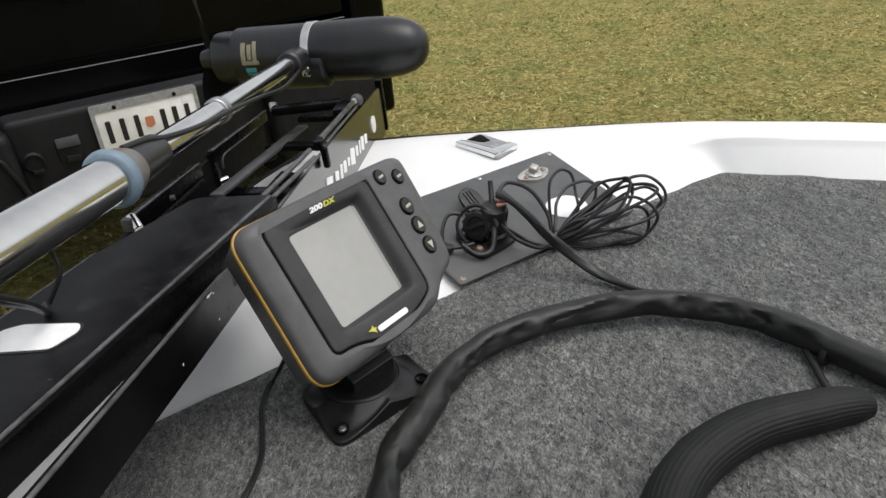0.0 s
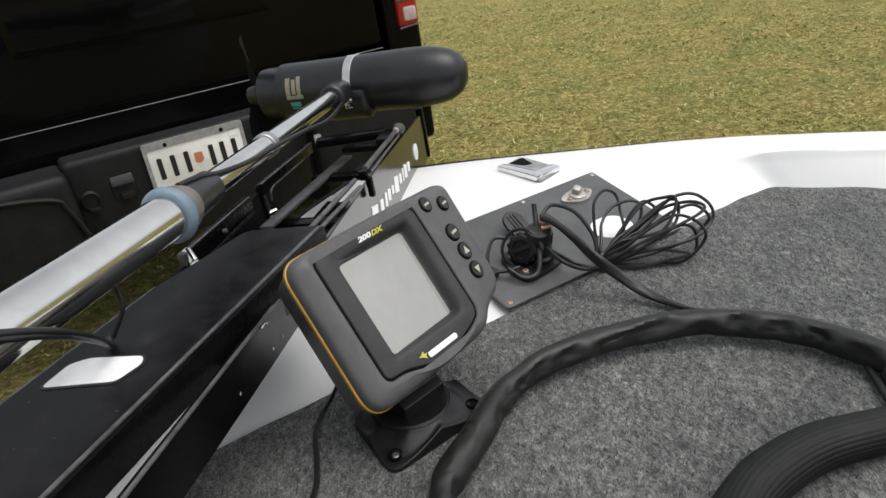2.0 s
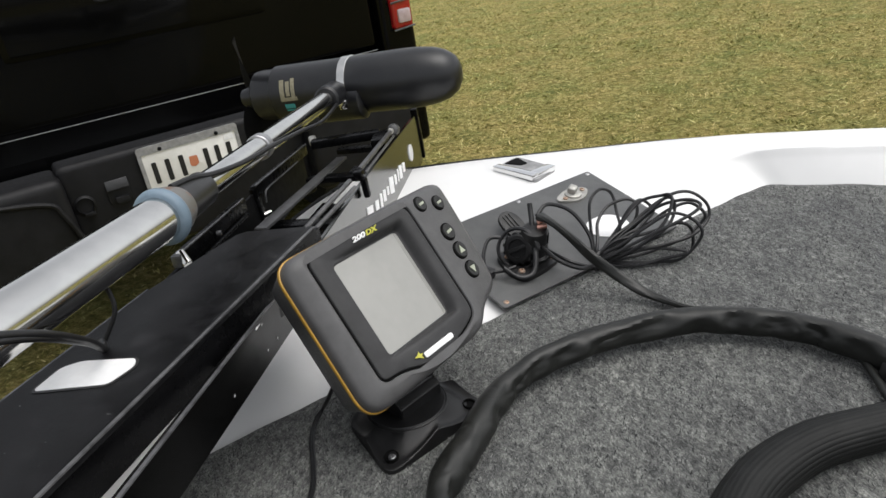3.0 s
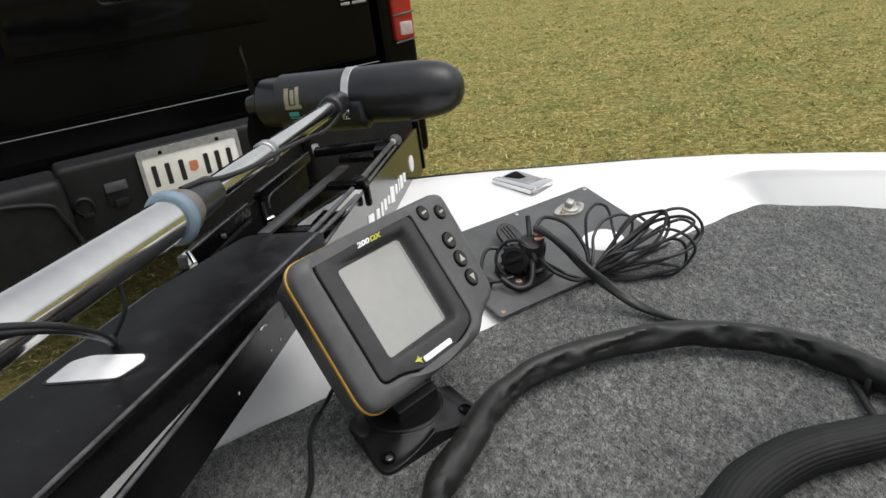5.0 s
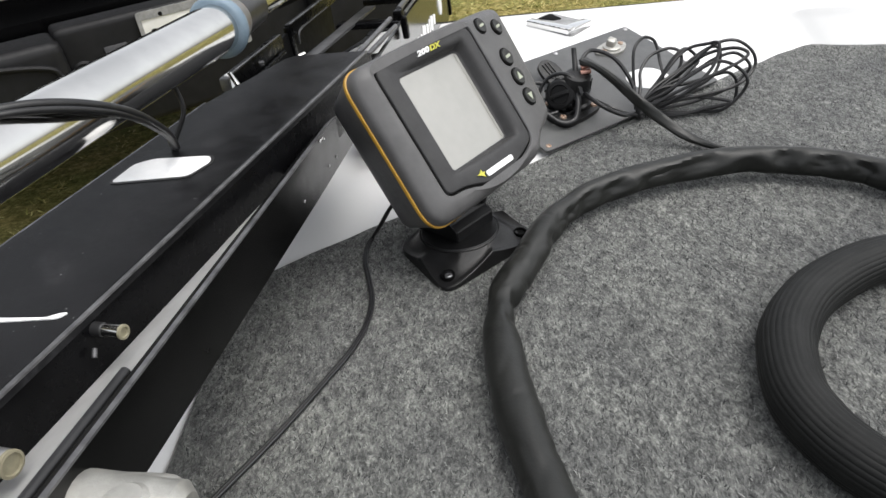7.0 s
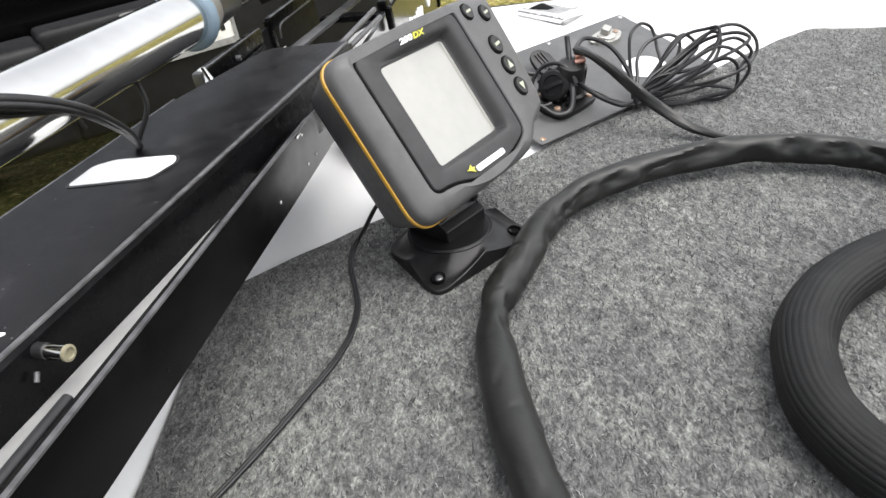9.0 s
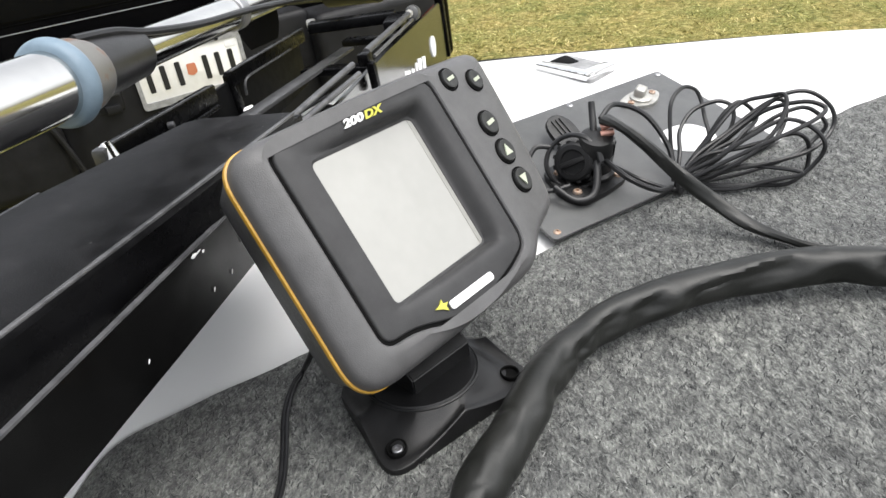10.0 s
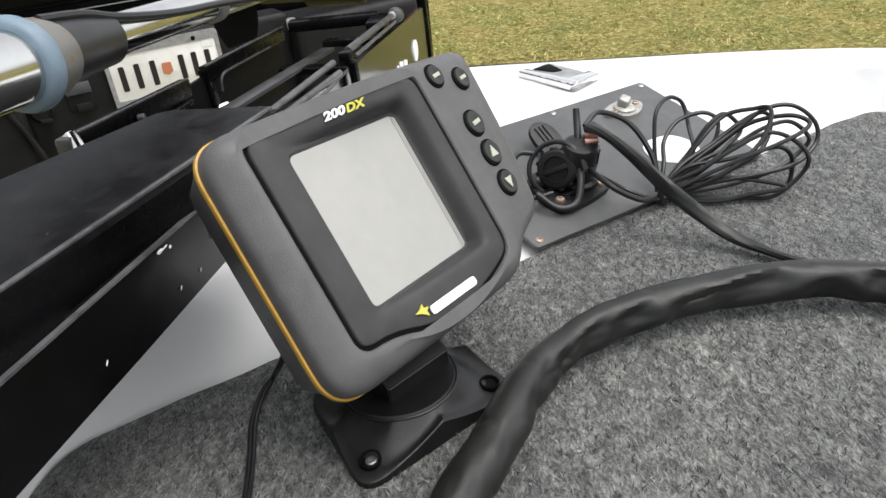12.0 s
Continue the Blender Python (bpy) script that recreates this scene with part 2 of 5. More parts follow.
def rounded(points, radius, steps=5):
    """A closed outline with its corners rounded; radius may differ corner by corner."""
    out = []
    k = len(points)
    for i, p in enumerate(points):
        p = Vector(p)
        a, b = Vector(points[i - 1]), Vector(points[(i + 1) % k])
        r = radius[i] if isinstance(radius, (list, tuple)) else radius
        ra, rb = min(r, (a - p).length * 0.45), min(r, (b - p).length * 0.45)
        q0, q1 = p + (a - p).normalized() * ra, p + (b - p).normalized() * rb
        for s in range(steps + 1):
            f = s / steps
            out.append((1 - f) ** 2 * q0 + 2 * f * (1 - f) * p + f * f * q1)
    return out


def even(points, count):
    """An outline walked in count equal steps."""
    pts = [Vector(p) for p in points] + [Vector(points[0])]
    lens = [0.0]
    for a, b in zip(pts, pts[1:]):
        lens.append(lens[-1] + (b - a).length)
    out, j = [], 0
    for i in range(count):
        d = lens[-1] * i / count
        while lens[j + 1] < d:
            j += 1
        f = (d - lens[j]) / max(1e-9, lens[j + 1] - lens[j])
        out.append(pts[j].lerp(pts[j + 1], f))
    return out


def inset(points, d):
    """The outline moved inwards by d (points run anticlockwise)."""
    k, out = len(points), []
    for i, p in enumerate(points):
        t = (Vector(points[(i + 1) % k]) - Vector(points[i - 1])).normalized()
        out.append(Vector(p) + Vector((-t.y, t.x)) * d)
    return out


def loft(rings, cap_first=True, cap_last=True, closed=True):
    """Skin through rings of the same number of 3D points."""
    bm = bmesh.new()
    rows = [[bm.verts.new(p) for p in r] for r in rings]
    k = len(rows[0])
    for a, b in zip(rows, rows[1:]):
        for i in range(k if closed else k - 1):
            j = (i + 1) % k
            bm.faces.new((a[i], a[j], b[j], b[i]))
    if cap_first:
        bm.faces.new(rows[0][::-1])
    if cap_last:
        bm.faces.new(rows[-1])
    return bm


def slab(outline, z0, z1, bevel=0.0, m=None, seg=2):
    """A flat plate of that outline between two heights, its upper and lower rims rounded."""
    bm = loft([[(p[0], p[1], z0) for p in outline], [(p[0], p[1], z1) for p in outline]])
    if bevel:
        rim = [e for e in bm.edges if abs(e.verts[0].co.z - e.verts[1].co.z) < 1e-7]
        bmesh.ops.bevel(bm, geom=rim, offset=bevel, segments=seg, profile=0.6, affect='EDGES')
    if m is not None:
        bm.transform(m)
    return bm


def turned(profile, m=None, seg=28):
    """A body turned about its z axis from (radius, height) pairs."""
    rings = [[(r * math.cos(2 * math.pi * i / seg), r * math.sin(2 * math.pi * i / seg), z) for i in range(seg)] for r, z in profile]
    bm = loft(rings)
    if m is not None:
        bm.transform(m)
    return bm


def glide(points, steps=10):
    """A smooth line through the points."""
    p = [Vector(q) for q in points]
    p = [p[0] * 2 - p[1]] + p + [p[-1] * 2 - p[-2]]
    out = []
    for i in range(1, len(p) - 2):
        for s in range(steps):
            f = s / steps
            a, b, c, d = p[i - 1], p[i], p[i + 1], p[i + 2]
            out.append(0.5 * ((2 * b) + (c - a) * f + (2 * a - 5 * b + 4 * c - d) * f * f + (3 * b - a - 3 * c + d) * f ** 3))
    return out + [p[-2]]


def swept(points, radius, seg=10, flat=1.0, caps=True):
    """A tube along the points; radius is a number or a function of (share of the length, angle)."""
    pts = [Vector(q) for q in points]
    n = len(pts)
    side, rings = None, []
    for i, q in enumerate(pts):
        t = (pts[min(i + 1, n - 1)] - pts[max(i - 1, 0)]).normalized()
        if side is None:
            side = t.cross(Vector((0, 0, 1)))
            side = side if side.length > 1e-3 else Vector((1, 0, 0))
        side = (side - t * side.dot(t)).normalized()
        up = side.cross(t)
        ring = []
        for j in range(seg):
            a = 2 * math.pi * j / seg
            r = radius(i / (n - 1), a) if callable(radius) else radius
            ring.append(q + side * (r * math.cos(a)) + up * (r * flat * math.sin(a)))
        rings.append(ring)
    return loft(rings, caps, caps)


def frame_of(origin, x_axis, y_axis):
    """A pose whose x axis is x_axis and whose y axis lies nearest to y_axis."""
    x = Vector(x_axis).normalized()
    z = x.cross(Vector(y_axis)).normalized()
    y = z.cross(x)
    m = Matrix((x, y, z)).transposed().to_4x4()
    m.translation = origin
    return m


def rod(a, b, radius, seg=12, bevel=0.0):
    """A straight round bar from a to b."""
    a, b = Vector(a), Vector(b)
    h = (b - a).length
    k = bevel or radius * 0.15
    m = Matrix.Translation(a) @ (b - a).to_track_quat("Z", "Y").to_matrix().to_4x4()
    return turned([(radius - k, 0), (radius, k), (radius, h - k), (radius - k, h)], m, seg)


def bar(a, b, width, height, bevel=0.002, up=(0, 0, 1)):
    """A straight flat bar from a to b."""
    a, b = Vector(a), Vector(b)
    m = frame_of((a + b) / 2, b - a, Vector(up).cross(b - a))
    return block((b - a).length, width, height, m, bevel)


def text_mesh(body, size, m, material, parent, name, depth=0.0004, shear=0.0, space=1.0):
    c = bpy.data.curves.new(name, 'FONT')
    c.body, c.size, c.extrude, c.shear, c.space_character = body, size, depth, shear, space
    c.align_x, c.align_y = 'CENTER', 'CENTER'
    c.offset = size * 0.040
    tmp = bpy.data.objects.new(name, c)
    me = bpy.data.meshes.new_from_object(tmp)
    bpy.data.objects.remove(tmp)
    me.transform(m)
    me.materials.clear()
    me.materials.append(material)
    ob = new(name, me)
    ob.parent = parent
    return ob


# ---- the ground ----
GROUND = -0.85


def lawn():
    """A lawn that rolls a little, fine near the boat and coarse far off."""
    bm = bmesh.new()
    xs = [-400, -150, -60, -25, -12] + [x * 0.8 for x in range(-10, 26)] + [26, 40, 80, 200, 400]
    ys = [-400, -150, -60, -25, -10, -4] + [y * 0.8 for y in range(0, 40)] + [38, 55, 90, 180, 400]
    grid = [[bm.verts.new((x, y, GROUND + 0.03 * noise.noise(Vector((x * 0.4, y * 0.4, 0))) * min(1, max(0, (y - 2.5) / 3)))) for x in xs] for y in ys]
    for a, b in zip(grid, grid[1:]):
        for i in range(len(xs) - 1):
            bm.faces.new((a[i], a[i + 1], b[i + 1], b[i]))
    return bm


tagged(part("ground", lawn(), LAWN), "dry yellow-green mown lawn behind the boat", "lawn", kind="structure")


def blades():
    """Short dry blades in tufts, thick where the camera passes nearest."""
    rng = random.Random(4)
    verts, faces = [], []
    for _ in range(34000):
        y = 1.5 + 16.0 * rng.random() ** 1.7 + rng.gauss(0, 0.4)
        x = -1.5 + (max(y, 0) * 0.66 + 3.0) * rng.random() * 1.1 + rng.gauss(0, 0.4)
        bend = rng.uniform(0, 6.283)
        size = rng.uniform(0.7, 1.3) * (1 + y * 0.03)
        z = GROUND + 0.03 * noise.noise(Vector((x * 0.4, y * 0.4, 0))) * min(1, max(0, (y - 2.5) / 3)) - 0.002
        for _ in range(rng.randint(4, 9)):
            px, py = x + rng.gauss(0, 0.016), y + rng.gauss(0, 0.016)
            h, w, a = rng.uniform(0.004, 0.016) * size, rng.uniform(0.0016, 0.0034) * (1 + y * 0.09), rng.uniform(0, 6.283)
            b = bend + rng.gauss(0, 0.9)
            lean = rng.uniform(0.012, 0.040) * size
            dx, dy = w * math.cos(a), w * math.sin(a)
            i = len(verts)
            verts += [(px - dx, py - dy, z), (px + dx, py + dy, z), (px + dx * 0.8 + lean * 0.6 * math.cos(b), py + dy * 0.8 + lean * 0.6 * math.sin(b), z + h * 0.7), (px + lean * math.cos(b), py + lean * math.sin(b), z + h)]
            faces += [(i, i + 1, i + 2), (i, i + 2, i + 3)]
    me = bpy.data.meshes.new("grass")
    me.from_pydata(verts, [], faces)
    me.materials.append(BLADE)
    return me


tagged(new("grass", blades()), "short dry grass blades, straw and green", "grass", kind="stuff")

# ---- the boat ----
AXIS = pose(0.08, 0.647, 0, 0, 0, 36.2)   # x to starboard, y to the bow, seen from the middle of the carpet's front edge
OUTER = [(0, 0.462), (0.125, 0.386), (0.277, 0.261), (0.380, 0.175), (0.440, 0.115), (0.476, 0.075), (0.511, 0.030), (0.583, -0.066), (0.70, -0.25), (0.85, -0.52), (0.955, -0.93), (1.00, -1.6), (1.02, -2.4), (1.02, -4.0)]
MIDDLE = [(0, 0.200), (0.10, 0.172), (0.225, 0.128), (0.320, 0.092), (0.396, 0.053), (0.424, 0.022), (0.449, -0.009), (0.520, -0.098), (0.640, -0.275), (0.785, -0.54), (0.885, -0.94), (0.93, -1.6), (0.95, -2.4), (0.95, -3.9)]
INNER = [(0, 0.004), (0.15, 0.006), (0.29, 0.010), (0.360, 0.008), (0.398, 0.002), (0.420, -0.026), (0.443, -0.058), (0.484, -0.123), (0.600, -0.30), (0.740, -0.56), (0.835, -0.95), (0.88, -1.6), (0.90, -2.4), (0.90, -3.9)]


def smooth_half(half, z=None):
    return [(p.x, p.y) for p in glide([(x, y, 0) for x, y in half], 6)]


def mirrored(half):
    left = [(-x, y) for x, y in half[:0:-1]]
    return left + half     # from the port stern round the bow to the starboard stern


boat = thing("bass_boat", "white fibreglass bass boat with grey carpeted bow deck", "boat", at=(0.08, 0.647, GROUND))
TO_BOAT = Matrix.Translation((-0.08, -0.647, -GROUND))


def boat_part(name, bm, material, label=""):
    bm.transform(AXIS)
    bm.transform(TO_BOAT)
    return part(name, bm, material, boat, label)


outer, middle, inner = (mirrored(smooth_half(h)) for h in (OUTER, MIDDLE, INNER))
k = len(outer)


def cap_point(i, f, drop=0.0):
    """A point of the deck cap a share f of the way out: a gentle slope over the bow, a steep coaming along the sides, a level rim."""
    a, c, b = (Vector((*p, 0)) for p in (inner[i], middle[i], outer[i]))
    p = a.lerp(c, f / 0.5) if f <= 0.5 else c.lerp(b, f / 0.5 - 1)
    s = min(1, max(0, (abs(inner[i][0]) - 0.29) / 0.15))
    s = s * s * (3 - 2 * s)
    bow = 0.0475 * (1 - math.exp(-(((p - a).length / 0.105) ** 1.5)))
    end = 0.0475 * (1 - math.exp(-(((b - a).length / 0.105) ** 1.5)))
    bow += (0.0475 - end) * max(0, f - 0.4) / 0.6
    g = min(1, max(0, f / 0.5))
    lip = 0.0465 * (g if g < 0.85 else 0.85 + 0.15 * (1 - ((1 - g) / 0.15) ** 2)) + 0.001 * max(0, f - 0.5)
    return (p.x, p.y, bow * (1 - s) + lip * s - 0.005 - drop)


rings = [[(p[0] * 0.97, p[1] - 0.02, -0.006) for p in inner]]
for f in (0.0, 0.06, 0.12, 0.18, 0.24, 0.30, 0.36, 0.42, 0.45, 0.48, 0.51, 0.6, 0.75, 0.9):
    rings.append([cap_point(i, f) for i in range(k)])
for f, drop in ((0.97, 0.0005), (0.99, 0.003), (1.0, 0.010), (1.004, 0.05)):
    rings.append([cap_point(i, f, drop) for i in range(k)])
boat_part("deck_cap", loft(rings, False, False, closed=False), GEL, "glossy white moulded deck cap")
hull = []
for s, z in ((1.003, -0.02), (0.985, -0.06), (0.96, -0.25), (0.88, -0.5), (0.62, -0.72), (0.05, -0.85)):
    hull.append([(p[0] * s, p[1] * (s if p[1] > 0 else 1) - (0.0 if p[1] < 0 else (1 - s) * 0.25), z) for p in outer])
boat_part("hull", loft(hull, False, False, closed=False), GEL, "white fibreglass hull")
# shade along the rim's outer edge, drawn as a thin black strip
boat_part("rim_shade_line", swept([cap_point(i, 1.012, 0.0070) for i in range(k)], 0.0042, 8), WIRE, "thin black strip drawn for the shade along the rim")
boat_part("transom", slab([(-0.99, -3.97), (0.99, -3.97), (0.99, -4.03), (-0.99, -4.03)], -0.84, 0.038, 0.01), GEL)


def carpet():
    """Carpet glued to the deck, its cut edge a little wavy and worn."""
    rng = random.Random(2)
    edge = []
    pts = [Vector((p[0], p[1], 0)) for p in inner]
    for a, b in zip(pts, pts[1:]):
        n = max(1, int((b - a).length / 0.012))
        edge += [a.lerp(b, i / n) for i in range(n)]
    edge.append(pts[-1])
    wav = [p + Vector((noise.noise(p * 18) * 0.005, noise.noise(p * 21 + Vector((3, 1, 0))) * 0.005, 0)) for p in edge]
    top = [(p.x, p.y, 0.0) for p in wav]
    low = [(p.x, p.y, -0.02) for p in wav]
    bm = loft([low, top], False, True)
    return bm


boat_part("carpet", carpet(), CARPET, "grey flecked marine carpet, worn")


def nap():
    """Loose fibre ends that stand out of the matted carpet over the bow deck."""
    rng = random.Random(21)
    lim = [(p.y, -p.x) for p in (Vector(q) for q in inner[:k // 2])]
    verts, faces = [], []
    for _ in range(120000):
        x, y = rng.uniform(-0.62, 0.70), -1.02 + 1.05 * rng.random() ** 0.8
        reach = max((w for edge, w in lim if edge >= y), default=0.0)
        if abs(x) > min(reach, 0.9) - 0.004 or y > 0.0:
            continue
        a, length, w = rng.gauss(0.9, 1.0), rng.uniform(0.0018, 0.0046), rng.uniform(0.00016, 0.00040)
        c, s = math.cos(a), math.sin(a)
        h = rng.uniform(0.0003, 0.0022)
        i = len(verts)
        verts += [(x - s * w, y + c * w, 0.0), (x + s * w, y - c * w, 0.0), (x + c * length * 0.5 + s * w, y + s * length * 0.5 - c * w, h), (x + c * length * 0.5 - s * w, y + s * length * 0.5 + c * w, h), (x + c * length, y + s * length, h * rng.uniform(0.2, 1.4))]
        faces += [(i, i + 1, i + 2, i + 3), (i + 3, i + 2, i + 4)]
    me = bpy.data.meshes.new("carpet_nap")
    me.from_pydata(verts, [], faces)
    me.transform(TO_BOAT @ AXIS)
    me.materials.append(PILE)
    return me


fuzz = tagged(new("carpet_nap", nap()), "loose grey carpet fibres", kind="stuff")
fuzz.parent = boat


# ---- the pickup truck ----
truck = thing("pickup_truck", "black pickup truck parked close in front of the bow", "truck", at=(-1.0, 2.1, GROUND))
T_POSE = Matrix.Translation((1.0, -2.1, -GROUND)) @ pose(-0.936, 2.034, 0, 0, 0, 36.2)   # x along the tailgate, y ahead, from the middle of the number plate


def truck_part(name, bm, material, label="", parent=None):
    bm.transform(T_POSE)
    return part(name, bm, material, parent or truck, label)


def tapered_shell(x0, x1, y0, y1, z0, z1, tuck, bevel):
    bm = block(x1 - x0, y1 - y0, z1 - z0, pose((x0 + x1) / 2, (y0 + y1) / 2, (z0 + z1) / 2))
    for v in bm.verts:
        if v.co.z > (z0 + z1) / 2:
            v.co.x *= tuck
    bmesh.ops.bevel(bm, geom=bm.edges[:], offset=bevel, segments=3, profile=0.6, affect='EDGES')
    return bm


truck_part("bed_side", tapered_shell(0.80, 0.945, 0.10, 2.1, -0.38, 0.56, 1.0, 0.03), TRUCK)
truck_part("bed_side", tapered_shell(-0.945, -0.80, 0.10, 2.1, -0.38, 0.56, 1.0, 0.03), TRUCK)
truck_part("bed_floor", block(1.66, 1.98, 0.06, pose(0, 1.12, -0.1)), TRUCK)
truck_part("bed_front", block(1.66, 0.05, 0.6, pose(0, 2.06, 0.24), 0.01), TRUCK)
truck_part("cab", tapered_shell(-0.95, 0.95, 2.12, 4.0, -0.38, 1.05, 0.8, 0.09), TRUCK)
truck_part("rear_window", block(1.2, 0.02, 0.34, pose(0, 2.112, 0.8), 0.008), GLASS, "dark rear window")
truck_part("engine_hood", tapered_shell(-0.94, 0.94, 3.9, 5.3, -0.38, 0.42, 0.94, 0.09), TRUCK)
# the tailgate: one pressed panel with a raised centre and a sharp lower crease
gate = truck_part("tailgate", tapered_shell(-0.775, 0.775, 0.105, 0.16, 0.02, 0.54, 1.0, 0.018), TRUCK, "glossy black tailgate")
truck_part("pressing", tapered_shell(-0.40, 0.40, 0.099, 0.14, 0.20, 0.49, 1.0, 0.03), TRUCK, "", gate)
recess = rounded([(-0.115, 0.330), (0.130, 0.338), (0.150, 0.412), (-0.110, 0.412)], 0.022)
rim = loft([[(p.x, p.y, z) for p in inset(recess, d)] for d, z in ((-0.004, 0.0), (-0.003, 0.004), (0.002, 0.005), (0.006, 0.001), (0.007, -0.002))], False, False)
rim.transform(pose(0, 0.098, 0, 90, 0, 0))
truck_part("handle_recess", rim, BUMPER, "black tailgate handle surround", gate)
truck_part("pull", tapered_shell(-0.075, 0.100, 0.080, 0.100, 0.352, 0.392, 1.0, 0.008), BUMPER, "black tailgate pull", gate)
for i in range(3):
    truck_part("badge", block(0.085, 0.005, 0.009, pose(-0.448 - 0.004 * i, 0.099, 0.283 - 0.014 * i), 0.002), BADGE, "", gate)
# reflection along the gate's lower edge, drawn as a thin metal strip
truck_part("edge_reflection", block(1.54, 0.005, 0.0026, pose(0, 0.101, 0.006), 0.001), ALU, "thin bright strip drawn for the reflection on the tailgate's lower edge", gate)
text_mesh("4X4", 0.115, T_POSE @ pose(0.675, 0.099, 0.312, 90, 0, 0) @ Matrix.Diagonal((1.15, 0.75, 1, 1)), BADGE, gate, "badge", 0.003, 0.25)
for x, w in ((0.672, 0.036), (0.727, 0.056)):
    truck_part("badge", block(w, 0.005, 0.012, pose(x, 0.100, 0.242), 0.003), BADGE, "", gate)
    # the duller lower bar draws the upper bar's reflection in the paint
    truck_part("badge", block(w, 0.005, 0.010, pose(x, 0.100, 0.223), 0.003), FRAME, "", gate)
for s in (1, -1):
    lamp = truck_part("tail_lamp", block(0.085, 0.11, 0.42, pose(s * 0.888, 0.135, 0.27), 0.016, 3), RED, "tall red tail lamp with a clear lower section")
    truck_part("reversing_light", block(0.054, 0.016, 0.050, pose(s * 0.892, 0.081, 0.106), 0.008), CLEAR, "clear reversing light", lamp)
    for z in (0.280, 0.158, 0.062):
        truck_part("lamp_rib", swept(glide([(s * 0.845, 0.082, z - 0.004), (s * 0.870, 0.076, z - 0.001), (s * 0.905, 0.076, z + 0.002), (s * 0.936, 0.090, z + 0.003)], 5), 0.0035, 8), RAILGREY, "", lamp)

# the rear bumper: a black step bumper with a sunk bay for the number plate
bumper = truck_part("bumper", tapered_shell(-0.38, 0.38, -0.02, 0.10, -0.40, -0.08, 1.0, 0.02), BUMPER, "black plastic step bumper")
for s in (-1, 1):
    truck_part("bumper_corner", tapered_shell(min(s * 0.79, s * 0.372), max(s * 0.79, s * 0.372), -0.09, 0.098, -0.38, -0.095, 1.0, 0.03), BUMPER, "", bumper)
truck_part("wiring_socket", join(turned([(0.030, 0), (0.030, 0.010), (0.024, 0.014), (0.022, 0.004), (0.004, 0.004)], pose(-0.335, -0.015, -0.205, 90, 0, 0)),
                                 block(0.030, 0.010, 0.012, pose(-0.330, -0.030, -0.232), 0.003)), BUMPER, "trailer wiring socket", bumper)
truck_part("wiring_socket", join(block(0.070, 0.022, 0.062, pose(-0.235, -0.016, -0.195), 0.008), block(0.040, 0.016, 0.022, pose(-0.232, -0.034, -0.216), 0.004)), BUMPER, "trailer wiring socket", bumper)
truck_part("socket_flap", block(0.064, 0.005, 0.030, pose(-0.235, -0.030, -0.168, -18, 0, 0), 0.002), TAPE, "", bumper)
truck_part("pocket_rim", swept(glide([(-0.36, -0.095, -0.34), (-0.375, -0.097, -0.27), (-0.40, -0.098, -0.19), (-0.425, -0.098, -0.155), (-0.55, -0.098, -0.128), (-0.72, -0.097, -0.12), (-0.78, -0.095, -0.128)], 6), 0.008, 8), BUMPER, "", bumper)
truck_part("number_plate", slab(rounded([(-0.1524, -0.0762), (0.1524, -0.0762), (0.1524, 0.0762), (-0.1524, 0.0762)], 0.008), 0, 0.003, 0.001, pose(0, -0.028, -0.165, 90, 0, 0)), PLATE, "white number plate with black bars and a small crest", bumper)
PP = pose(0, -0.0315, -0.165, 90, 0, 0)
fr_o = rounded([(-0.157, -0.081), (0.157, -0.081), (0.157, 0.081), (-0.157, 0.081)], 0.01)
fr_i = rounded([(-0.146, -0.062), (0.146, -0.062), (0.146, 0.058), (-0.146, 0.058)], 0.006)
bm = loft([[(p.x, p.y, -0.004) for p in fr_o], [(p.x, p.y, 0.003) for p in fr_o], [(p.x, p.y, 0.003) for p in fr_i], [(p.x, p.y, -0.002) for p in fr_i]], False, False)
bm.transform(PP)
truck_part("plate_frame", bm, FRAME, "dull metal plate frame", bumper)
for x in (-0.118, -0.078, -0.036, 0.042, 0.078, 0.116):
    truck_part("plate_bar", slab(rounded([(x - 0.0075, -0.038), (x + 0.0075, -0.038), (x + 0.0075, 0.029), (x - 0.0075, 0.029)], 0.004, 3), 0, 0.0012, 0, PP), INK, "", bumper)
truck_part("plate_crest", slab(rounded([(-0.014, -0.012), (0, -0.018), (0.014, -0.010), (0.013, 0.016), (-0.012, 0.017)], 0.004, 3), 0, 0.0012, 0, PP), CREST, "", bumper)
truck_part("plate_sticker", slab(rounded([(0.108, 0.036), (0.138, 0.036), (0.138, 0.054), (0.108, 0.054)], 0.003, 3), 0, 0.0012, 0, PP), WHITE, "", bumper)
for x in (-0.088, 0.088):
    truck_part("plate_screw", turned([(0.006, 0), (0.006, 0.004), (0.004, 0.006)], PP @ pose(x, 0.066, 0.002), 12), GROOVE, "", bumper)


def wheel(x, y):
    w = truck_part("wheel", turned([(0.20, -0.11), (0.34, -0.12), (0.385, -0.09), (0.39, 0.0), (0.385, 0.09), (0.34, 0.12), (0.20, 0.11)], pose(x, y, GROUND + 0.39, 0, 90, 0), 36), TYRE, "black road tyre")
    truck_part("rim", turned([(0.05, -0.09), (0.19, -0.10), (0.215, -0.113), (0.215, 0.113), (0.19, 0.10), (0.05, 0.09)], pose(x, y, GROUND + 0.39, 0, 90, 0), 28), ALU, "alloy rim", w)


for wx in (-0.82, 0.82):
    for wy in (1.15, 4.6):
        wheel(wx, wy)

